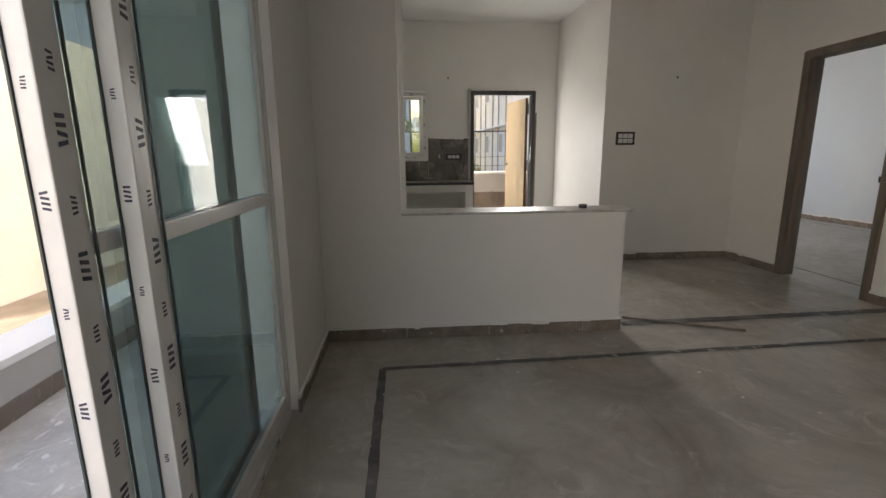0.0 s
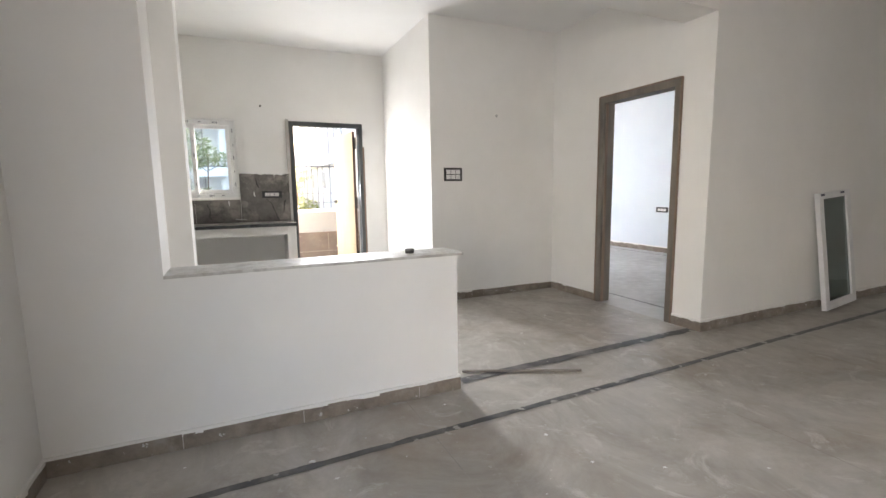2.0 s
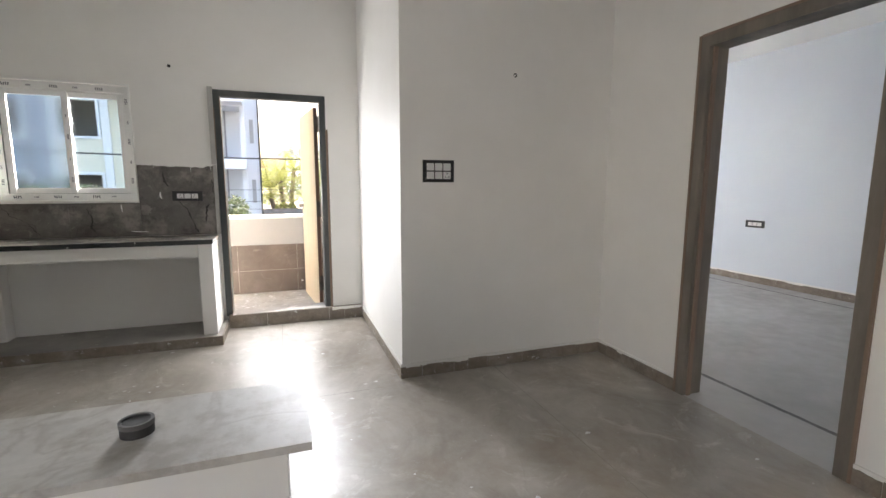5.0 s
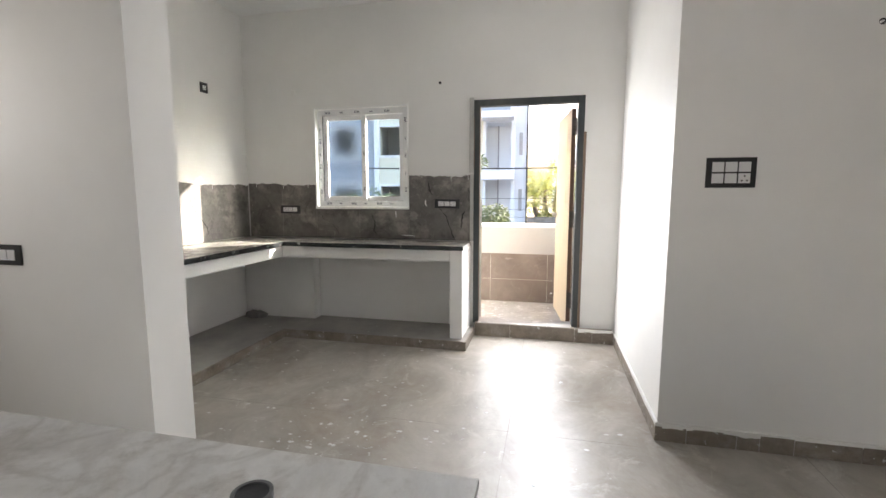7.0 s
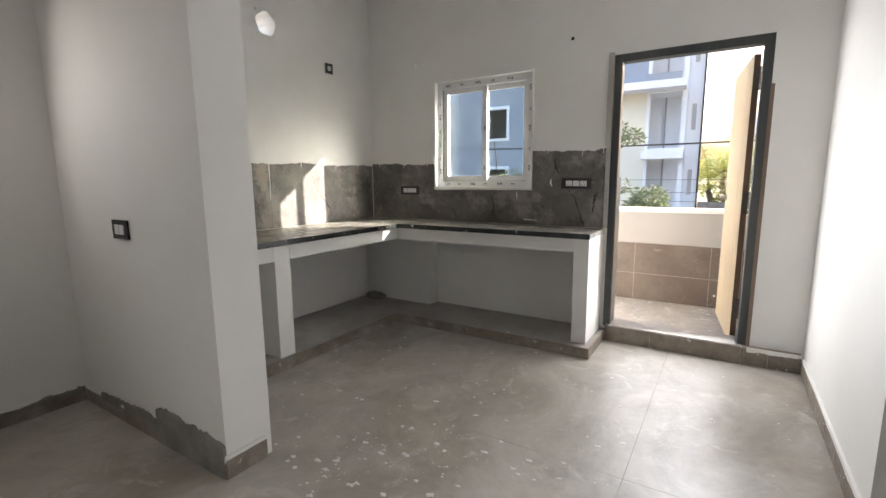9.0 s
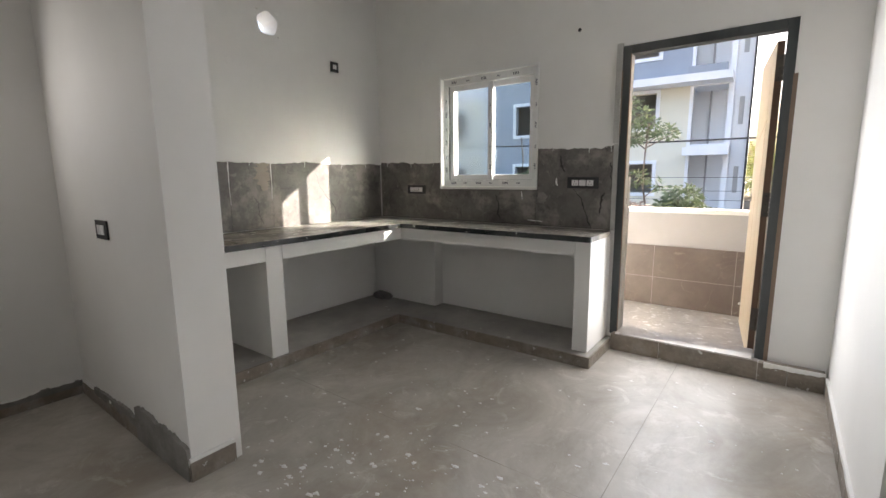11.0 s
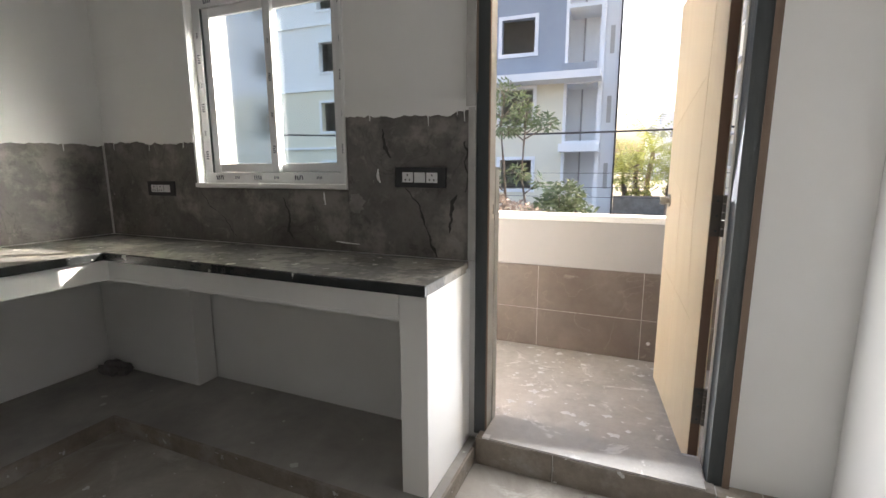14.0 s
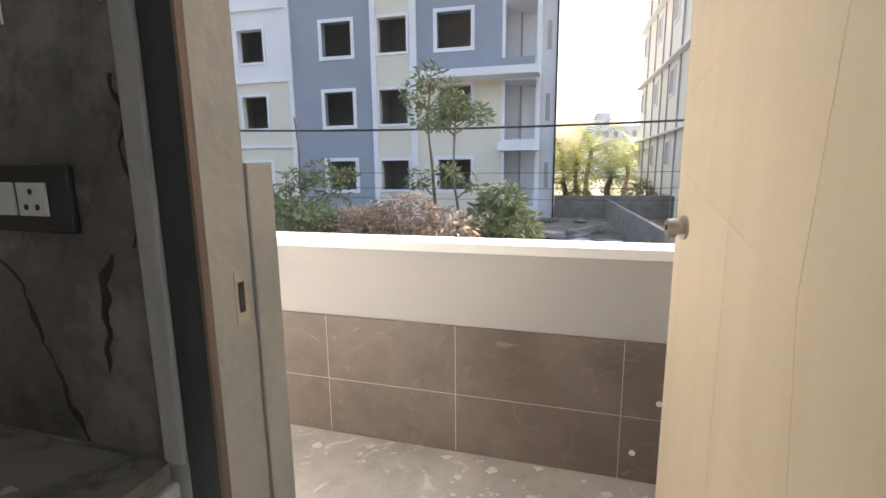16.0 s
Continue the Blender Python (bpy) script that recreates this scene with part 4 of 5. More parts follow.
cap = bmesh.new()
tube(cap, (1.448, 3.462, 0.8515), (1.448, 3.462, 0.8745), 0.027, 0.027, seg=36)
cap_ob = part("pipe_cap", cap, M["rubber"])
tagged(cap_ob, "small round black pipe cap on the half wall ledge", "pipe cap")
rim = bmesh.new()
n = 36
ring = [[rim.verts.new((1.448 + r * math.cos(2 * math.pi * i / n), 3.462 + r * math.sin(2 * math.pi * i / n), z)) for i in range(n)] for r, z in ((0.028, 0.868), (0.028, 0.877), (0.023, 0.877), (0.0225, 0.8746))]
for a, b in zip(ring[:-1], ring[1:]):
    for i in range(n):
        rim.faces.new((a[i], a[(i + 1) % n], b[(i + 1) % n], b[i]))
part("rim", rim, M["dark_rim"], cap_ob, "worn grey rim")


def switch_plate(at, normal, cols, rows, w, h, sockets=(), label="black switch plate with white modules on the white wall", tilt=0.0):
    """A plate on a wall with modules; sockets lists the modules that have pin holes."""
    nx, ny = normal
    turn = {(0, -1): 0, (1, 0): 90, (-1, 0): -90}[(nx, ny)]
    ob = new("switch_plate")
    ob.matrix_world = pose(*at, 0, 0, turn)
    tagged(ob, label, "switch plate", "switch plates")
    m = pose(*at, 0, 0, turn) @ pose(0, 0, 0, 0, tilt, 0)

    def p(name, bm, mat, parent, lab=""):
        bm.transform(m)
        return part(name, bm, mat, parent, lab)
    bm = bmesh.new()
    box(bm, -w / 2, w / 2, -0.009, -0.0005, -h / 2, h / 2, 0.002)
    plate = p("plate", bm, M["plate"], ob, "black plate")
    fw, fh = {1: (0.5, 0.5), 2: (0.62, 0.6)}.get(cols, (0.72, 0.58)) if rows == 1 else (0.80, 0.76)
    mw, mh = w * fw / cols, h * fh / rows
    k = 0
    for r in range(rows):
        for c in range(cols):
            cx, cz = -w * fw / 2 + (c + 0.5) * mw, h * fh / 2 - (r + 0.5) * mh
            bm = bmesh.new()
            box(bm, cx - mw * 0.44, cx + mw * 0.44, -0.0125, -0.009, cz - mh * 0.43, cz + mh * 0.43, 0.001)
            mod = p("module", bm, M["switch"], plate)
            if k in sockets:
                bm = bmesh.new()
                q = min(mw, mh)
                for dx, dz in ((0, 0.2), (-0.2, -0.2), (0.2, -0.2)):
                    tube(bm, (cx + dx * q, -0.0126, cz + dz * q), (cx + dx * q, -0.0132, cz + dz * q), q * 0.08, seg=10)
                p("pin_holes", bm, M["rubber"], mod)
            k += 1
    return ob


switch_plate((2.68, 5.40, 1.386), (0, -1), 3, 2, 0.215, 0.142, (5,), "large black switch plate with six white modules on the niche wall")
switch_plate((0.94, 7.005, 1.198), (0, -1), 3, 1, 0.232, 0.083, (0, 2), "black socket plate on the grey dado beside the back door", tilt=0.7)
switch_plate((-0.65, 7.005, 1.135), (0, -1), 3, 1, 0.215, 0.08, (0, 1), "black socket plate on the grey dado near the corner")
switch_plate((-1.13, 6.476, 2.21), (1, 0), 1, 1, 0.085, 0.085, (0,), "small black socket plate high on the kitchen wall")
switch_plate((-0.465, 4.45, 1.02), (0, -1), 2, 1, 0.15, 0.09, (), "small black switch plate on the partition wall")
switch_plate((7.70, 6.888, 0.79), (-1, 0), 3, 1, 0.26, 0.095, (), "dark switch plate on the blue bedroom wall")


def dot(at, normal, r, name, mat, label, cat, depth=0.004):
    bm = bmesh.new()
    a = Vector(at)
    tube(bm, a, a + Vector((*normal, 0)) * depth, r, r * 0.85, seg=20)
    ob = part(name, bm, mat)
    return tagged(ob, label, cat)


c1 = dot((0.87, 7.018, 2.27), (0, -1), 0.013, "cable_hole", M["rubber"], "small dark cable hole in the wall above the back door", "cable hole", 0.0015)
c2 = dot((3.229, 5.40, 2.03), (0, -1), 0.014, "cable_hole", M["rubber"], "small dark cable hole in the niche wall", "cable hole", 0.0015)
bm = bmesh.new()
tube(bm, (3.229, 5.398, 2.03), (3.205, 5.37, 2.018), 0.005)
part("cable_end", bm, M["switch"], c2, "short white cable end")
dot((-0.585, 7.018, 2.255), (0, -1), 0.022, "junction_cover", M["putty"], "round putty-covered junction box above the kitchen counter", "junction cover")
dot((-1.13, 5.52, 2.10), (1, 0), 0.028, "junction_cover", M["putty"], "round putty-covered junction box below the vent hole", "junction cover")

bm = bmesh.new()
bmesh.ops.create_icosphere(bm, subdivisions=3, radius=1.0)
for v in bm.verts:
    v.co = Vector((v.co.x * 0.11, v.co.y * 0.06, v.co.z * 0.05)) * (1 + 0.45 * noise.noise(v.co * 2.3)) + Vector((-0.98, 6.83, 0.085))
tagged(part("mortar_lump", bm, M["cement"]), "rough grey mortar lump in the corner under the kitchen counter", "mortar lump")
rnd = random.Random(77)
dabs = bmesh.new()
for i in range(440):
    if i < 170:
        x, y, z = rnd.uniform(-0.3, 2.3), rnd.uniform(4.7, 6.8), 0.0
    else:
        x, y, z = rnd.uniform(0.0, 4.0), rnd.uniform(1.2, 5.2), 0.0
        if 3.3 < y < 3.62 and x < 1.76 or y > 3.6 and x < 0.3:
            continue
    if i >= 260:
        x, y = rnd.gauss(0.75, 0.28), rnd.gauss(4.85, 0.32)
        if x < 0.27 and y < 4.7 or x < -0.4:
            continue
    rr, n = rnd.choice((0.003, 0.004, 0.005, 0.008, 0.013)) * rnd.uniform(0.7, 1.3), 11
    c = dabs.verts.new((x, y, z + 0.0015 + rr * 0.12))
    ring = [dabs.verts.new((x + rr * rnd.uniform(0.45, 1.5) * math.cos(2 * math.pi * k / n), y + 0.7 * rr * rnd.uniform(0.45, 1.5) * math.sin(2 * math.pi * k / n), z + 0.0005)) for k in range(n)]
    for k in range(n):
        dabs.faces.new((c, ring[k], ring[(k + 1) % n]))
for i in range(150):
    x, y = rnd.uniform(1.1, 2.1), rnd.uniform(7.2, 8.34)
    rr, n = rnd.choice((0.003, 0.004, 0.006, 0.01, 0.02)) * rnd.uniform(0.7, 1.3), 11
    c = dabs.verts.new((x, y, -0.001 + rr * 0.06))
    ring = [dabs.verts.new((x + rr * rnd.uniform(0.4, 1.7) * math.cos(2 * math.pi * k / n), y + rr * rnd.uniform(0.4, 1.4) * math.sin(2 * math.pi * k / n), -0.0025)) for k in range(n)]
    for k in range(n):
        dabs.faces.new((c, ring[k], ring[(k + 1) % n]))
tagged(part("putty_flakes", dabs, M["switch"], kind="stuff"), "small white putty flakes scattered on the stone floor", "putty flakes")

# balcony behind the kitchen
slab("balcony_floor", [(-1.9, 2.9, 7.138, 8.37, -0.14, -0.003)], M["balcony_floor"], "dusty pale stone balcony floor with paint splashes", "balcony floor")
# the face wears the shade-darkened paint, the cap keeps plain white
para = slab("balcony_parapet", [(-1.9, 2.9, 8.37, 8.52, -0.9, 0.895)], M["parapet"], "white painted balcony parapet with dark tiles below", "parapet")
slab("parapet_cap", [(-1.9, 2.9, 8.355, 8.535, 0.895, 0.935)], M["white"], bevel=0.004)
xs = [-1.89, -1.275, -0.665, -0.05, 0.565, 1.18, 1.85, 2.46]
for i in range(len(xs) - 1):
    for z0, z1 in ((0.0, 0.270), (0.273, 0.580)):
        cpart("tile", [(xs[i] + 0.0015, xs[i + 1] - 0.0015, 8.357, 8.3695, z0, z1)], M["tile"], parent=para, bevel=0)
slab("balcony_grout", [(-1.9, 2.9, 8.3578, 8.3698, 0.0, 0.579)], M["grout"])
# unseen slab, added to keep the high sky off the parapet and tiles
slab("balcony_shade_slab", [(-1.9, 2.95, 7.139, 8.45, 3.1, 3.24)], M["white"], "unseen white slab added over the balcony to shade it", "ceiling")
slab("balcony_side_wall", [(2.75, 2.95, 7.138, 8.52, -0.9, 3.1)], M["white"], "white painted balcony side wall", "wall")
dot((1.985, 8.357, 0.34), (0, -1), 0.012, "putty_dab", M["switch"], "small dab of white putty on the balcony tiles", "putty dab")
dot((1.90, 8.357, 0.12), (0, -1), 0.012, "putty_dab", M["switch"], "small dab of white putty on the balcony tiles", "putty dab")

# outdoors
M["soil"] = material("dry_soil_yard", (0.16, 0.13, 0.10), (0.30, 0.26, 0.21), 0.8, 0.95, bump=0.8, bscale=4, spots=(0.4, 0.38, 0.35), spot_scale=2.5, spot_size=0.35)
M["f_cream"] = material("facade_cream", (0.72, 0.69, 0.57), (0.77, 0.74, 0.62), 0.6, 0.8, bump=0.03)
M["f_blue"] = material("facade_blue_grey", (0.30, 0.335, 0.385), (0.34, 0.375, 0.42), 0.6, 0.8, bump=0.03)
M["f_white"] = material("facade_white", (0.78, 0.79, 0.80), (0.83, 0.84, 0.85), 0.6, 0.8, bump=0.03)
M["dark_room"] = material("dim_interior", (0.42, 0.41, 0.39), (0.5, 0.49, 0.47), 0.8, 0.9)
M["pipe"] = material("grey_pipe", (0.33, 0.33, 0.34), (0.42, 0.42, 0.43), 5, 0.5)
M["wire"] = material("black_cable", (0.02, 0.02, 0.022), (0.04, 0.04, 0.04), 5, 0.6)
M["block"] = material("weathered_block_wall", (0.24, 0.22, 0.19), (0.38, 0.35, 0.31), 3, 0.95, bump=0.5, bscale=12)
M["sheet"] = material("corrugated_sheet", (0.32, 0.32, 0.33), (0.5, 0.5, 0.5), 3, 0.6, metallic=0.3, bump=0.1)
GZ = -1.0
indoors = set(scene.objects)
slab("ground", [(-400, 400, 8.45, 600, GZ - 0.5, GZ), (-400, -1.95, -300, 8.45, GZ - 0.5, GZ)], M["soil"], "dry brown yard soil with rubble", "ground")
K, BYY = 1.291, 26.5


def fx(x):
    return 1.607 + (x - 1.607) * K


def fz(z):
    return 1.24 + (z - 1.24) * K


bld = thing("apartment_building", (-5, BYY, GZ), "unfinished cream and blue-grey apartment building with white window surrounds", "apartment building")
cols = {"A0": (-16.6, -15.5), "A1": (-13.2, -12.1), "A": (-9.84, -8.79), "B": (-6.44, -5.34), "C": (-4.36, -3.33), "D": (-2.26, -1.12)}
rows = [(0.60, 1.62), (2.88, 4.03), (5.24, 6.36), (7.6, 8.72), (9.95, 11.05)]
TOPZ, BOTZ = 12.6, -1.0


def facade_band(x0, x1, z0, z1, mat, holes, name):
    """A stretch of front wall with window openings cut through."""
    bm = bmesh.new()
    hs = sorted({c for c in holes})
    edges = [x0] + [v for h in hs for v in h] + [x1]
    for i in range(0, len(edges), 2):
        if edges[i + 1] > edges[i]:
            box(bm, fx(edges[i]), fx(edges[i + 1]), BYY, BYY + 0.3, fz(z0), fz(z1))
    for a, b in hs:
        zz = z0
        for r0, r1 in rows:
            if r0 >= z0 - 0.01 and r1 <= z1 + 0.01:
                if r0 > zz:
                    box(bm, fx(a), fx(b), BYY, BYY + 0.3, fz(zz), fz(r0))
                zz = r1
        if z1 > zz:
            box(bm, fx(a), fx(b), BYY, BYY + 0.3, fz(zz), fz(z1))
    return part(name, bm, mat, bld)


facade_band(-20, -7.69, BOTZ, 4.55, M["f_cream"], [cols["A"], cols["A1"], cols["A0"]], "wall")
facade_band(-20, -7.69, 4.55, TOPZ, M["f_white"], [cols["A"], cols["A1"], cols["A0"]], "wall")
facade_band(-7.69, -4.6, BOTZ, TOPZ, M["f_blue"], [cols["B"]], "wall")
facade_band(-4.6, -2.976, BOTZ, TOPZ, M["f_cream"], [cols["C"]], "wall")
facade_band(-2.976, -0.1, BOTZ, 4.40, M["f_cream"], [cols["D"]], "wall")
facade_band(-2.976, -0.1, 4.40, TOPZ, M["f_blue"], [cols["D"]], "wall")


def bpart(name, boxes, mat, parent=None, label=""):
    bm = bmesh.new()
    for x0, x1, y0, y1, z0, z1 in boxes:
        box(bm, fx(x0), fx(x1), y0, y1, fz(z0), fz(z1))
    return part(name, bm, mat, parent or bld, label)


for bb in [(-20, -0.1, 29.0, 29.2, BOTZ, TOPZ)] + [(-20, -0.1, BYY + 0.31, 28.99, z - 0.08, z + 0.08) for z in (0.05, 2.4, 4.75, 7.1, 9.45, TOPZ)] + [(x, x + 0.15, BYY + 0.31, 28.99, BOTZ, TOPZ) for x in (-17.9, -14.3, -10.9, -7.7, -4.75, -2.9, -0.25)]:
    bpart("back_room", [bb], M["dark_room"], label="dim bare rooms")
for key, (a, b) in cols.items():
    for r0, r1 in rows:
        w = thing("window", (fx((a + b) / 2), BYY, fz(r0)), "", "")
        w.parent = bld
        w.matrix_parent_inverse = bld.matrix_world.inverted()
        t = 0.12 if key in "BD" else 0.09
        y0, y1 = BYY - 0.06, BYY - 0.001
        bpart("surround", [(a - t, b + t, y0, y1, r1, r1 + t), (a - t, b + t, y0, y1, r0 - t, r0), (a - t, a, y0, y1, r0, r1), (b, b + t, y0, y1, r0, r1)], M["f_white"], w, "white window surround")
bpart("pilaster", [(-4.6, -4.42, BYY - 0.12, BYY - 0.001, BOTZ, TOPZ)], M["f_white"], label="white pilaster")
bpart("pilaster", [(-3.20, -2.976, BYY - 0.12, BYY - 0.001, BOTZ, TOPZ)], M["f_white"], label="white pilaster")
bpart("pilaster", [(-7.80, -7.66, BYY - 0.12, BYY - 0.001, BOTZ, TOPZ)], M["f_white"], label="white pilaster")
for z in (4.5, 7.0, 2.15):
    bpart("string_course", [(-20, -7.81, BYY - 0.10, BYY - 0.001, z, z + 0.09)], M["f_white"])
bpart("balcony_slab", [(-2.9, 1.12, BYY - 1.1, BYY - 0.001, 4.16, 4.40)], M["f_white"], label="white projecting slab")
bpart("balcony_parapet", [(-0.1, 0.98, BYY - 1.1, BYY - 1.0, 4.40, 4.62)], M["f_blue"])
bpart("balcony_slab", [(-2.9, 1.12, BYY - 1.1, BYY - 0.001, 8.9, 9.14)], M["f_white"])
bpart("canopy", [(-0.14, 1.16, BYY - 0.9, BYY - 0.001, 1.86, 2.12)], M["f_white"], label="white canopy")
for bb in [(-0.1, 0.0, BYY, BYY + 0.3, BOTZ, TOPZ), (1.0, 1.16, BYY, BYY + 0.3, BOTZ, TOPZ), (-0.1, 1.16, BYY + 1.7, BYY + 1.9, BOTZ, TOPZ), (1.16, 1.62, BYY + 1.2, BYY + 7.0, BOTZ, TOPZ), (-0.24, -0.1, BYY + 0.301, BYY + 1.7, BOTZ, TOPZ)]:
    bpart("balcony_wall", [bb], M["f_white"], label="white balcony recess wall")
for z in (0.0, 2.2, 4.2, 6.6, 9.0, 11.3):
    bpart("recess_slab", [(0.0, 1.0, BYY, BYY + 1.699, z - 0.08, z + 0.04)], M["f_white"])
bpart("pipe", [(0.40, 0.46, BYY + 1.60, BYY + 1.66, BOTZ, TOPZ)], M["pipe"])
bpart("pipe", [(1.60, 1.66, BYY + 1.1, BYY + 1.16, BOTZ, TOPZ)], M["wire"], label="black drain pipe")
for z in (0.6, 2.9, 5.2, 7.5):
    bpart("side_window", [(1.30, 1.44, BYY + 1.17, BYY + 1.199, z, z + 0.9)], M["dark_room"])

M["f_side"] = material("side_facade", (0.84, 0.81, 0.73), (0.88, 0.86, 0.79), 0.6, 0.8, bump=0.03)
rb = thing("neighbour_building", (11, 30, GZ), "tall cream apartment building side with pipes and small windows", "apartment building")


def rpart(name, boxes, mat, label=""):
    bm = bmesh.new()
    for b in boxes:
        box(bm, *b)
    return part(name, bm, mat, rb, label)


rpart("wall", [(6.5, 16, 23.5, 36, 0.1, 17)], M["f_side"], "cream side wall")
for y in (23.5, 26.5, 29.6, 32.6, 35.6):
    rpart("column", [(6.5, 6.9, y, y + 0.4, GZ, 0.1)], M["f_side"])
for i, y in enumerate((24.4, 26.0, 27.3, 29.2, 30.6, 32.4, 34.2)):
    rpart("pipe", [(6.42, 6.48, y, y + 0.06, GZ, 17)], M["pipe"], "grey drain pipe")
for z in (1.3, 4.3, 7.3, 10.3, 13.3):
    for y in (25.0, 28.2, 31.4, 34.8):
        rpart("window_surround", [(6.44, 6.498, y, y + 0.9, z, z + 1.2)], M["f_white"])
        rpart("window", [(6.43, 6.439, y + 0.12, y + 0.78, z + 0.12, z + 1.08)], M["dark_room"])
    rpart("ledge", [(6.2, 6.499, 23.5, 36, z + 1.45, z + 1.52)], M["f_white"])
far = thing("far_building", (12, 120, GZ), "distant white apartment building with dark windows", "building")
bm = bmesh.new()
box(bm, 8.5, 22, 120, 130, GZ, 11)
box(bm, 11, 14, 120, 126, 11, 14)
part("wall", bm, M["f_white"], far)
for z in (3, 6, 9):
    for x in range(9, 21, 2):
        bm = bmesh.new()
        box(bm, x, x + 0.9, 119.9, 119.98, z - 0.5, z + 0.8)
        part("window", bm, M["pipe"], far)

yard = slab("yard_wall", [(1.7, 7.5, 28.8, 29.0, GZ, 0.03)], M["block"], "weathered grey block wall behind the yard", "wall")
slab("yard_divider", [(3.98, 4.10, 17.0, 28.79, GZ, -0.1)], M["block"], "thin grey wall dividing the yard", "wall")
rnd = random.Random(9)
for i in range(26):
    x, y = rnd.uniform(1.2, 3.8), rnd.uniform(15, 27)
    bm = bmesh.new()
    box(bm, -0.5 * rnd.uniform(0.3, 1), 0.5 * rnd.uniform(0.3, 1), -0.3, 0.3 * rnd.uniform(0.4, 1), -0.02, 0.03 + 0.12 * rnd.random())
    bm.transform(pose(x, y, GZ + 0.08 + 0.1 * rnd.random(), rnd.uniform(-12, 12), rnd.uniform(-12, 12), rnd.uniform(0, 180)))
    ob = part("rubble_slab", bm, M[rnd.choice(("sheet", "block", "cement"))])
    tagged(ob, "broken grey slab of building rubble lying in the yard", "rubble", "rubble in the yard")
bm = bmesh.new()
for i in range(14):
    tube(bm, (2.1 + i * 0.13, 14.2, GZ + 0.35), (2.3 + i * 0.13, 16.2, GZ + 0.55), 0.05, seg=8)
ob = part("corrugated_roof_sheet", bm, M["sheet"])
tagged(ob, "grey corrugated roofing sheet lying over the yard rubble", "roofing sheet")


def wire(pts, r, label):
    bm = bmesh.new()
    n = 24
    a, b, sag = pts
    sweep(bm, [(Vector(a).lerp(Vector(b), i / n) - Vector((0, 0, sag * 4 * (i / n) * (1 - i / n))), r) for i in range(n + 1)], 6)
    ob = part("cable", bm, M["wire"])
    return tagged(ob, label, "cable", "overhead cables")


wire(((-14.0, 14.0, 2.75), (12.0, 14.0, 2.35), 0.62), 0.017, "thick twisted black overhead cable across the yard")
for z, s in ((1.35, 0.3), (1.15, 0.4), (0.85, 0.3)):
    wire(((-14.0, 15.0, z + 0.3), (12.0, 15.5, z), s), 0.005, "thin black overhead wire across the yard")

# plants


def leafy(name, c1, c2):
    """Leaf surface that lets some light through."""
    m = material(name, c1, c2, 2.0, 0.5, bump=0, detail=2)
    n, l = m.node_tree.nodes, m.node_tree.links
    tr = n.new("ShaderNodeBsdfTranslucent")
    tr.inputs[0].default_value = (*[min(1, 1.6 * v) for v in c2], 1)
    mx = n.new("ShaderNodeMixShader")
    mx.inputs[0].default_value = 0.3
    l.new(n["Principled BSDF"].outputs[0], mx.inputs[1])
    l.new(tr.outputs[0], mx.inputs[2])
    l.new(mx.outputs[0], n["Material Output"].inputs[0])
    return m


M["leaf_green"] = leafy("green_leaves", (0.06, 0.085, 0.045), (0.16, 0.20, 0.11))
M["leaf_dry"] = leafy("dry_reddish_leaves", (0.13, 0.10, 0.085), (0.31, 0.255, 0.21))
M["leaf_palm"] = leafy("palm_fronds_lit", (0.07, 0.10, 0.025), (0.26, 0.28, 0.075))
M["bark"] = material("grey_brown_bark", (0.10, 0.08, 0.06), (0.22, 0.18, 0.14), 9, 0.9, bump=0.4)


def leaves(name, centres, count, size, mat, parent, rng, droop=0.3, aspect=0.32, label=""):
    """Many small pointed leaves scattered about the given (centre, radius) clumps."""
    verts, faces = [], []
    tot = sum(r ** 2 for _, r in centres)
    for c, r in centres:
        k = int(count * r * r / tot)
        c = np.array(c)
        for _ in range(k):
            d = rng.normal(size=3)
            d /= np.linalg.norm(d)
            p = c + d * r * rng.uniform(0.35, 1.0) ** 0.6 * np.array((1, 1, 0.75))
            a = rng.normal(size=3) * np.array((1, 1, 0.5)) + d * 0.7
            a[2] -= droop
            a /= np.linalg.norm(a)
            b = np.cross(a, rng.normal(size=3))
            b /= np.linalg.norm(b)
            s = size * rng.uniform(0.6, 1.3)
            i = len(verts)
            verts += [tuple(p), tuple(p + a * s * 0.45 + b * s * aspect * 0.5), tuple(p + a * s), tuple(p + a * s * 0.45 - b * s * aspect * 0.5)]
            faces.append((i, i + 1, i + 2, i + 3))
    me = bpy.data.meshes.new(name)
    me.from_pydata(verts, [], faces)
    me.materials.append(mat)
    ob = new(name, me)
    ob.parent = parent
    ob.matrix_parent_inverse = parent.matrix_world.inverted()
    if label:
        ob["label"] = label
    return ob


def trunk(points, parent, name="trunk"):
    bm = bmesh.new()
    sweep(bm, points, 8)
    return part(name, bm, M["bark"], parent)


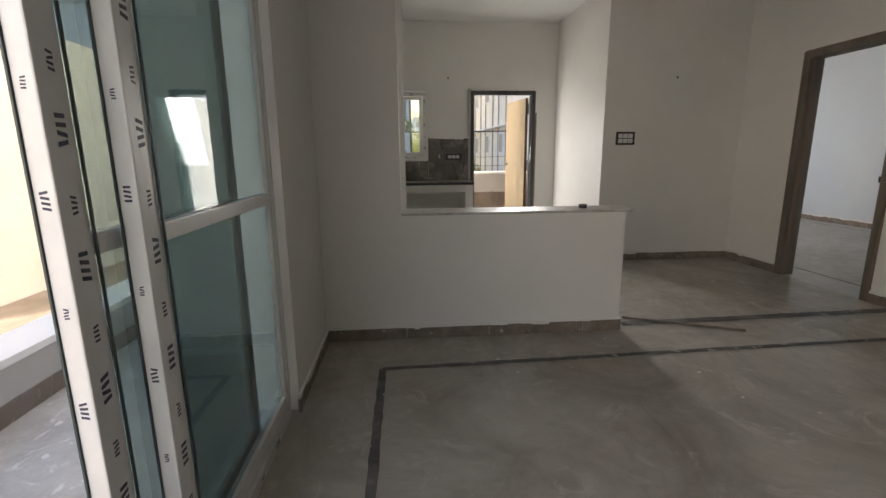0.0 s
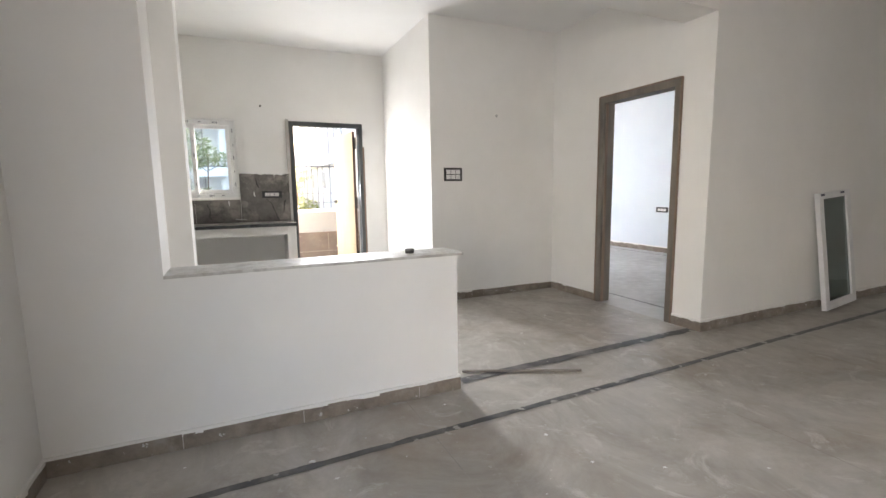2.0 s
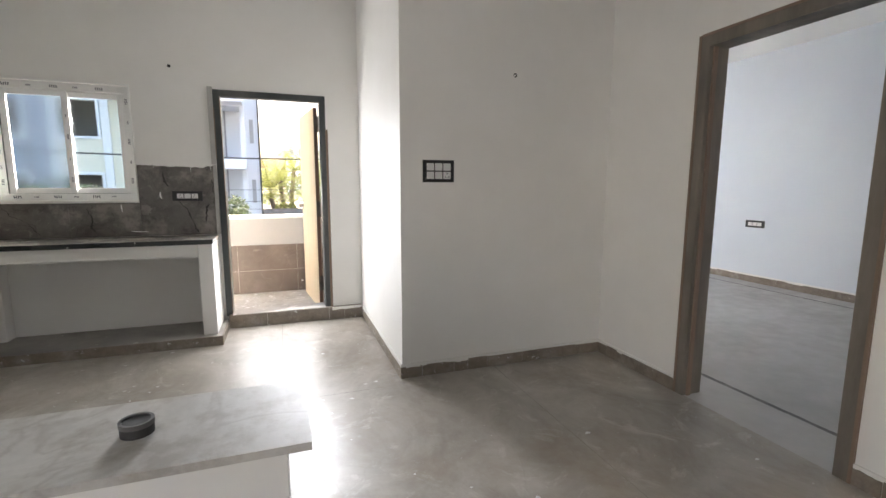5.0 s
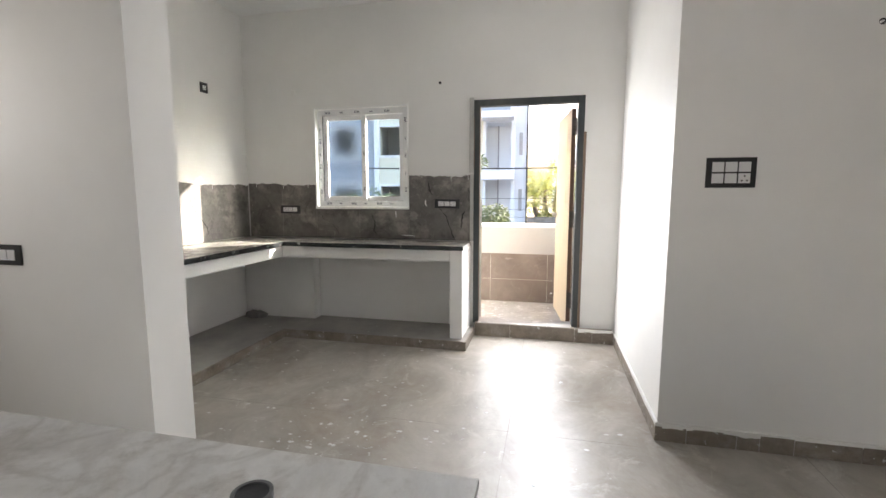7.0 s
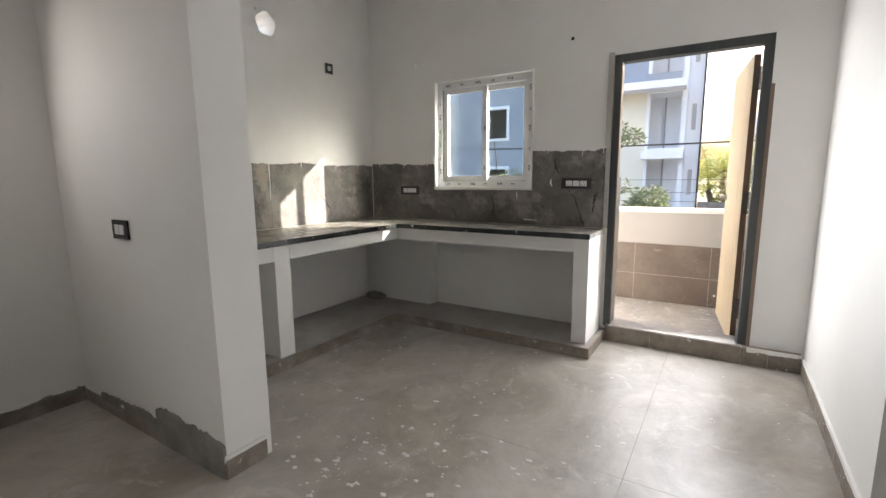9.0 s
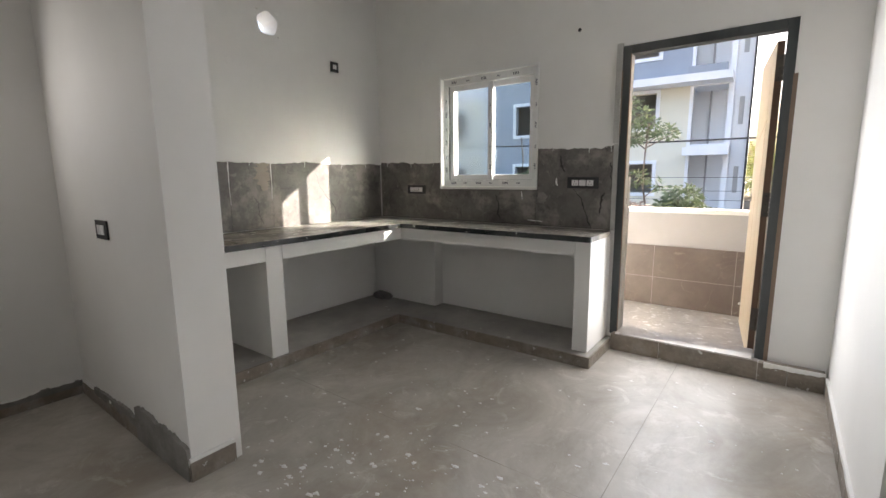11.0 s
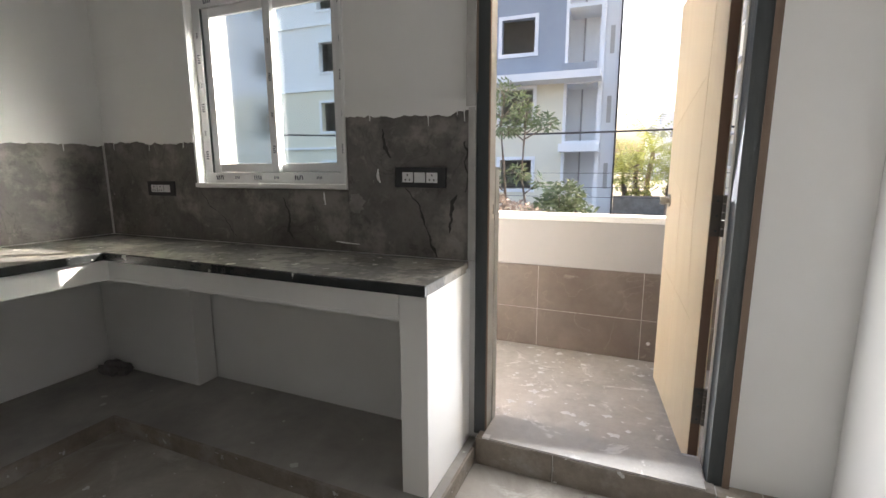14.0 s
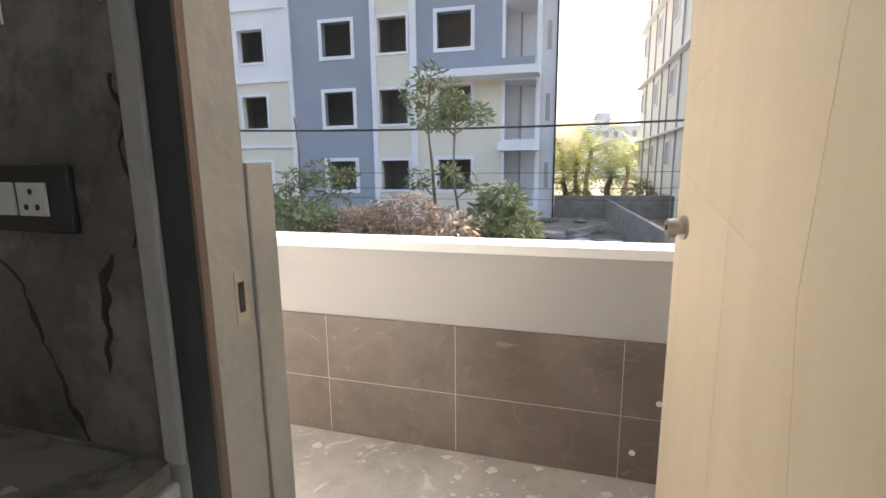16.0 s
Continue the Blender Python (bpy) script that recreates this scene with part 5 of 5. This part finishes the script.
def slim_tree(base, top, clumps, seed, label):
    rng = np.random.default_rng(seed)
    t = thing("tree", base, label, "tree", "young trees")
    base, top = Vector(base), Vector(top)
    pts = [(base.lerp(top, i / 6) + Vector((0.05 * math.sin(i * 2.1 + seed), 0.04 * math.cos(i * 1.7), 0)), 0.045 * (1 - 0.75 * i / 6)) for i in range(7)]
    tr = trunk(pts, t)
    bm = bmesh.new()
    for c, r in clumps:
        c = Vector(c)
        zz = max(base.z, c.z - 0.22)
        f = (zz - base.z) / (top.z - base.z)
        a = base.lerp(top, min(f, 1))
        tube(bm, a, c, 0.014, 0.005, seg=6)
        for j in range(5):
            d = Vector(rng.normal(size=3)).normalized() * r
            tube(bm, c, c + d, 0.005, 0.002, seg=5)
    part("branches", bm, M["bark"], t, kind="stuff")
    leaves("crown", clumps, 620, 0.115, M["leaf_green"], t, rng)
    return t


slim_tree((-0.10, 13.0, GZ), (-0.13, 13.0, 2.55), [((-0.13, 13, 2.55), 0.24), ((-0.42, 13.1, 2.32), 0.2), ((0.12, 12.9, 2.36), 0.2), ((-0.25, 13.2, 2.05), 0.24), ((0.1, 13, 2.0), 0.18), ((-0.3, 12.9, 1.12), 0.2)], 1, "slender young tree with long drooping green leaves behind the balcony")
slim_tree((0.26, 13.0, GZ), (0.23, 13.0, 2.2), [((0.23, 13, 2.15), 0.26), ((0.5, 13.1, 2.05), 0.2), ((-0.02, 12.9, 1.95), 0.18), ((0.66, 13, 1.98), 0.12), ((0.1, 13.1, 1.2), 0.2), ((0.5, 13, 1.05), 0.14)], 2, "slender young tree beside another with drooping leaves")
slim_tree((-2.3, 13.2, GZ), (-2.4, 13.2, 2.1), [((-2.0, 13.2, 1.25), 0.28), ((-2.5, 13.3, 1.1), 0.3), ((-1.6, 13.2, 1.2), 0.2), ((-1.7, 13.0, 0.9), 0.25)], 3, "thin half-bare tree with sparse leaves beside the bushes")


def bush(centres, count, size, mat, seed, label, group="bushes"):
    rng = np.random.default_rng(seed)
    c0 = centres[0][0]
    t = thing("bush", (c0[0], c0[1], GZ), label, "bush", group)
    bm = bmesh.new()
    for c, r in centres:
        for j in range(6):
            d = Vector(rng.normal(size=3)).normalized() * r * 0.8
            tube(bm, (c[0] + 0.1 * d.x, c[1], GZ), (c[0] + d.x, c[1] + d.y, c[2] + abs(d.z) * 0.7), 0.018, 0.004, seg=5)
    part("branches", bm, M["bark"], t, kind="stuff")
    leaves("foliage", centres, count, size, mat, t, rng)
    return t


bush([((-2.6, 12.5, 0.65), 0.55), ((-2.0, 12.4, 0.55), 0.5), ((-3.3, 12.8, 0.7), 0.65), ((-2.3, 12.3, 0.0), 0.7)], 3800, 0.13, M["leaf_green"], 5, "dense green bush behind the balcony parapet")
bush([((-1.55, 12.0, 0.5), 0.42), ((-1.15, 12.3, 0.45), 0.42), ((-1.6, 11.9, 0.0), 0.6)], 2600, 0.12, M["leaf_green"], 6, "green bush with narrow leaves beside dry bushes")
bush([((-0.65, 11.9, 0.55), 0.42), ((-0.15, 12.0, 0.66), 0.42), ((0.35, 11.9, 0.5), 0.42), ((-0.95, 12.0, 0.42), 0.42), ((0.1, 11.8, 0.0), 0.65)], 5200, 0.105, M["leaf_dry"], 7, "dry reddish-brown bush behind the balcony parapet")
bush([((0.95, 12.6, 0.86), 0.30), ((0.75, 12.5, 0.55), 0.36), ((1.15, 12.6, 0.5), 0.34), ((0.9, 12.5, 0.0), 0.5)], 2500, 0.13, M["leaf_green"], 8, "leafy green bush at the end of the hedge")
bush([((-5.0, 13.0, 0.5), 0.9), ((-6.5, 13.4, 0.4), 1.0), ((-8.2, 13.2, 0.5), 1.0)], 4200, 0.15, M["leaf_green"], 9, "wide green hedge continuing along the yard")
bush([((3.0, 31.2, -0.2), 0.7), ((6.2, 31.5, 0.0), 0.9)], 700, 0.28, M["leaf_palm"], 10, "yellow-green undergrowth behind the yard wall")
bush([((2.5, 46.0, 1.2), 2.2), ((6.5, 47.0, 1.0), 2.4), ((10.5, 48.0, 0.9), 2.4)], 1600, 0.45, M["leaf_green"], 12, "far green trees behind the palms")


def palm(base, height, seed, fronds=20, length=2.6):
    rng = np.random.default_rng(seed)
    t = thing("palm_tree", base, "coconut palm with yellow-green fronds beyond the yard wall", "palm tree", "palms")
    bx, by, bz = base
    pts = [((bx + 0.12 * math.sin(i * 0.8 + seed), by, bz + height * i / 6), 0.2 - 0.012 * i) for i in range(7)]
    trunk(pts, t)
    verts, faces = [], []
    top = np.array(pts[-1][0])
    for f in range(fronds):
        az = 2 * math.pi * f / fronds + rng.uniform(-0.2, 0.2)
        el = rng.uniform(-0.1, 1.35)
        d = np.array((math.cos(az) * math.cos(el), math.sin(az) * math.cos(el), math.sin(el)))
        p = top.copy()
        n = 20
        side = np.array((-math.sin(az), math.cos(az), 0))
        for i in range(n):
            q = p + d * length / n
            w = 0.55 * math.sin(math.pi * (i + 1.5) / (n + 2)) + 0.08
            for s in (-1, 1):
                for o in (0.0,):
                    c = p + (q - p) * o
                    tip = c + side * s * w + d * 0.25 - np.array((0, 0, 0.35 * w + rng.uniform(0, 0.15)))
                    k = len(verts)
                    verts += [tuple(c), tuple(c + d * 0.06), tuple(tip)]
                    faces.append((k, k + 1, k + 2))
            k = len(verts)
            verts += [tuple(p - side * 0.02), tuple(p + side * 0.02), tuple(q + side * 0.015), tuple(q - side * 0.015)]
            faces.append((k, k + 1, k + 2, k + 3))
            d = d - np.array((0, 0, rng.uniform(0.06, 0.1)))
            d /= np.linalg.norm(d)
            p = q
    me = bpy.data.meshes.new("fronds")
    me.from_pydata(verts, [], faces)
    me.materials.append(M["leaf_palm"])
    ob = new("fronds", me)
    ob.parent = t
    ob.matrix_parent_inverse = t.matrix_world.inverted()
    return t


palm((3.0, 34.5, GZ), 2.6, 1, 16, 3.4)
palm((4.7, 33.5, GZ), 1.8, 2, 16, 3.2)
palm((3.8, 37.0, GZ), 3.4, 3, 18, 3.8)
palm((6.2, 38.0, GZ), 2.4, 4, 16, 3.6)
palm((2.2, 32.5, GZ), 1.5, 5, 14, 2.8)
palm((7.6, 41.0, GZ), 2.8, 6, 18, 3.8)

for x, y in ((-14.0, 14.0), (12.0, 14.0)):
    pole = thing("utility_pole", (x, y, GZ), "plain grey concrete utility pole carrying the overhead cables", "utility pole", "utility poles")
    bm = bmesh.new()
    tube(bm, (x, y, GZ), (x, y, 3.2), 0.13, 0.09, seg=12)
    part("shaft", bm, M["pipe"], pole)
    bm = bmesh.new()
    box(bm, x - 0.05, x + 0.05, y - 0.3, y + 1.6, 1.55, 1.65)
    part("cross_arm", bm, M["pipe"], pole)

# the outdoor block stands slightly turned against the house
TURNED = Matrix.Translation((1.643, 6.594, -0.013)) @ pose(0, 0, 0, 0, 0, 2.6) @ Matrix.Translation((-1.607, -6.539, 0))
for ob in list(scene.objects):
    if ob not in indoors and ob.parent is None and not ob.name.startswith("ground"):
        ob.matrix_world = TURNED @ ob.matrix_world
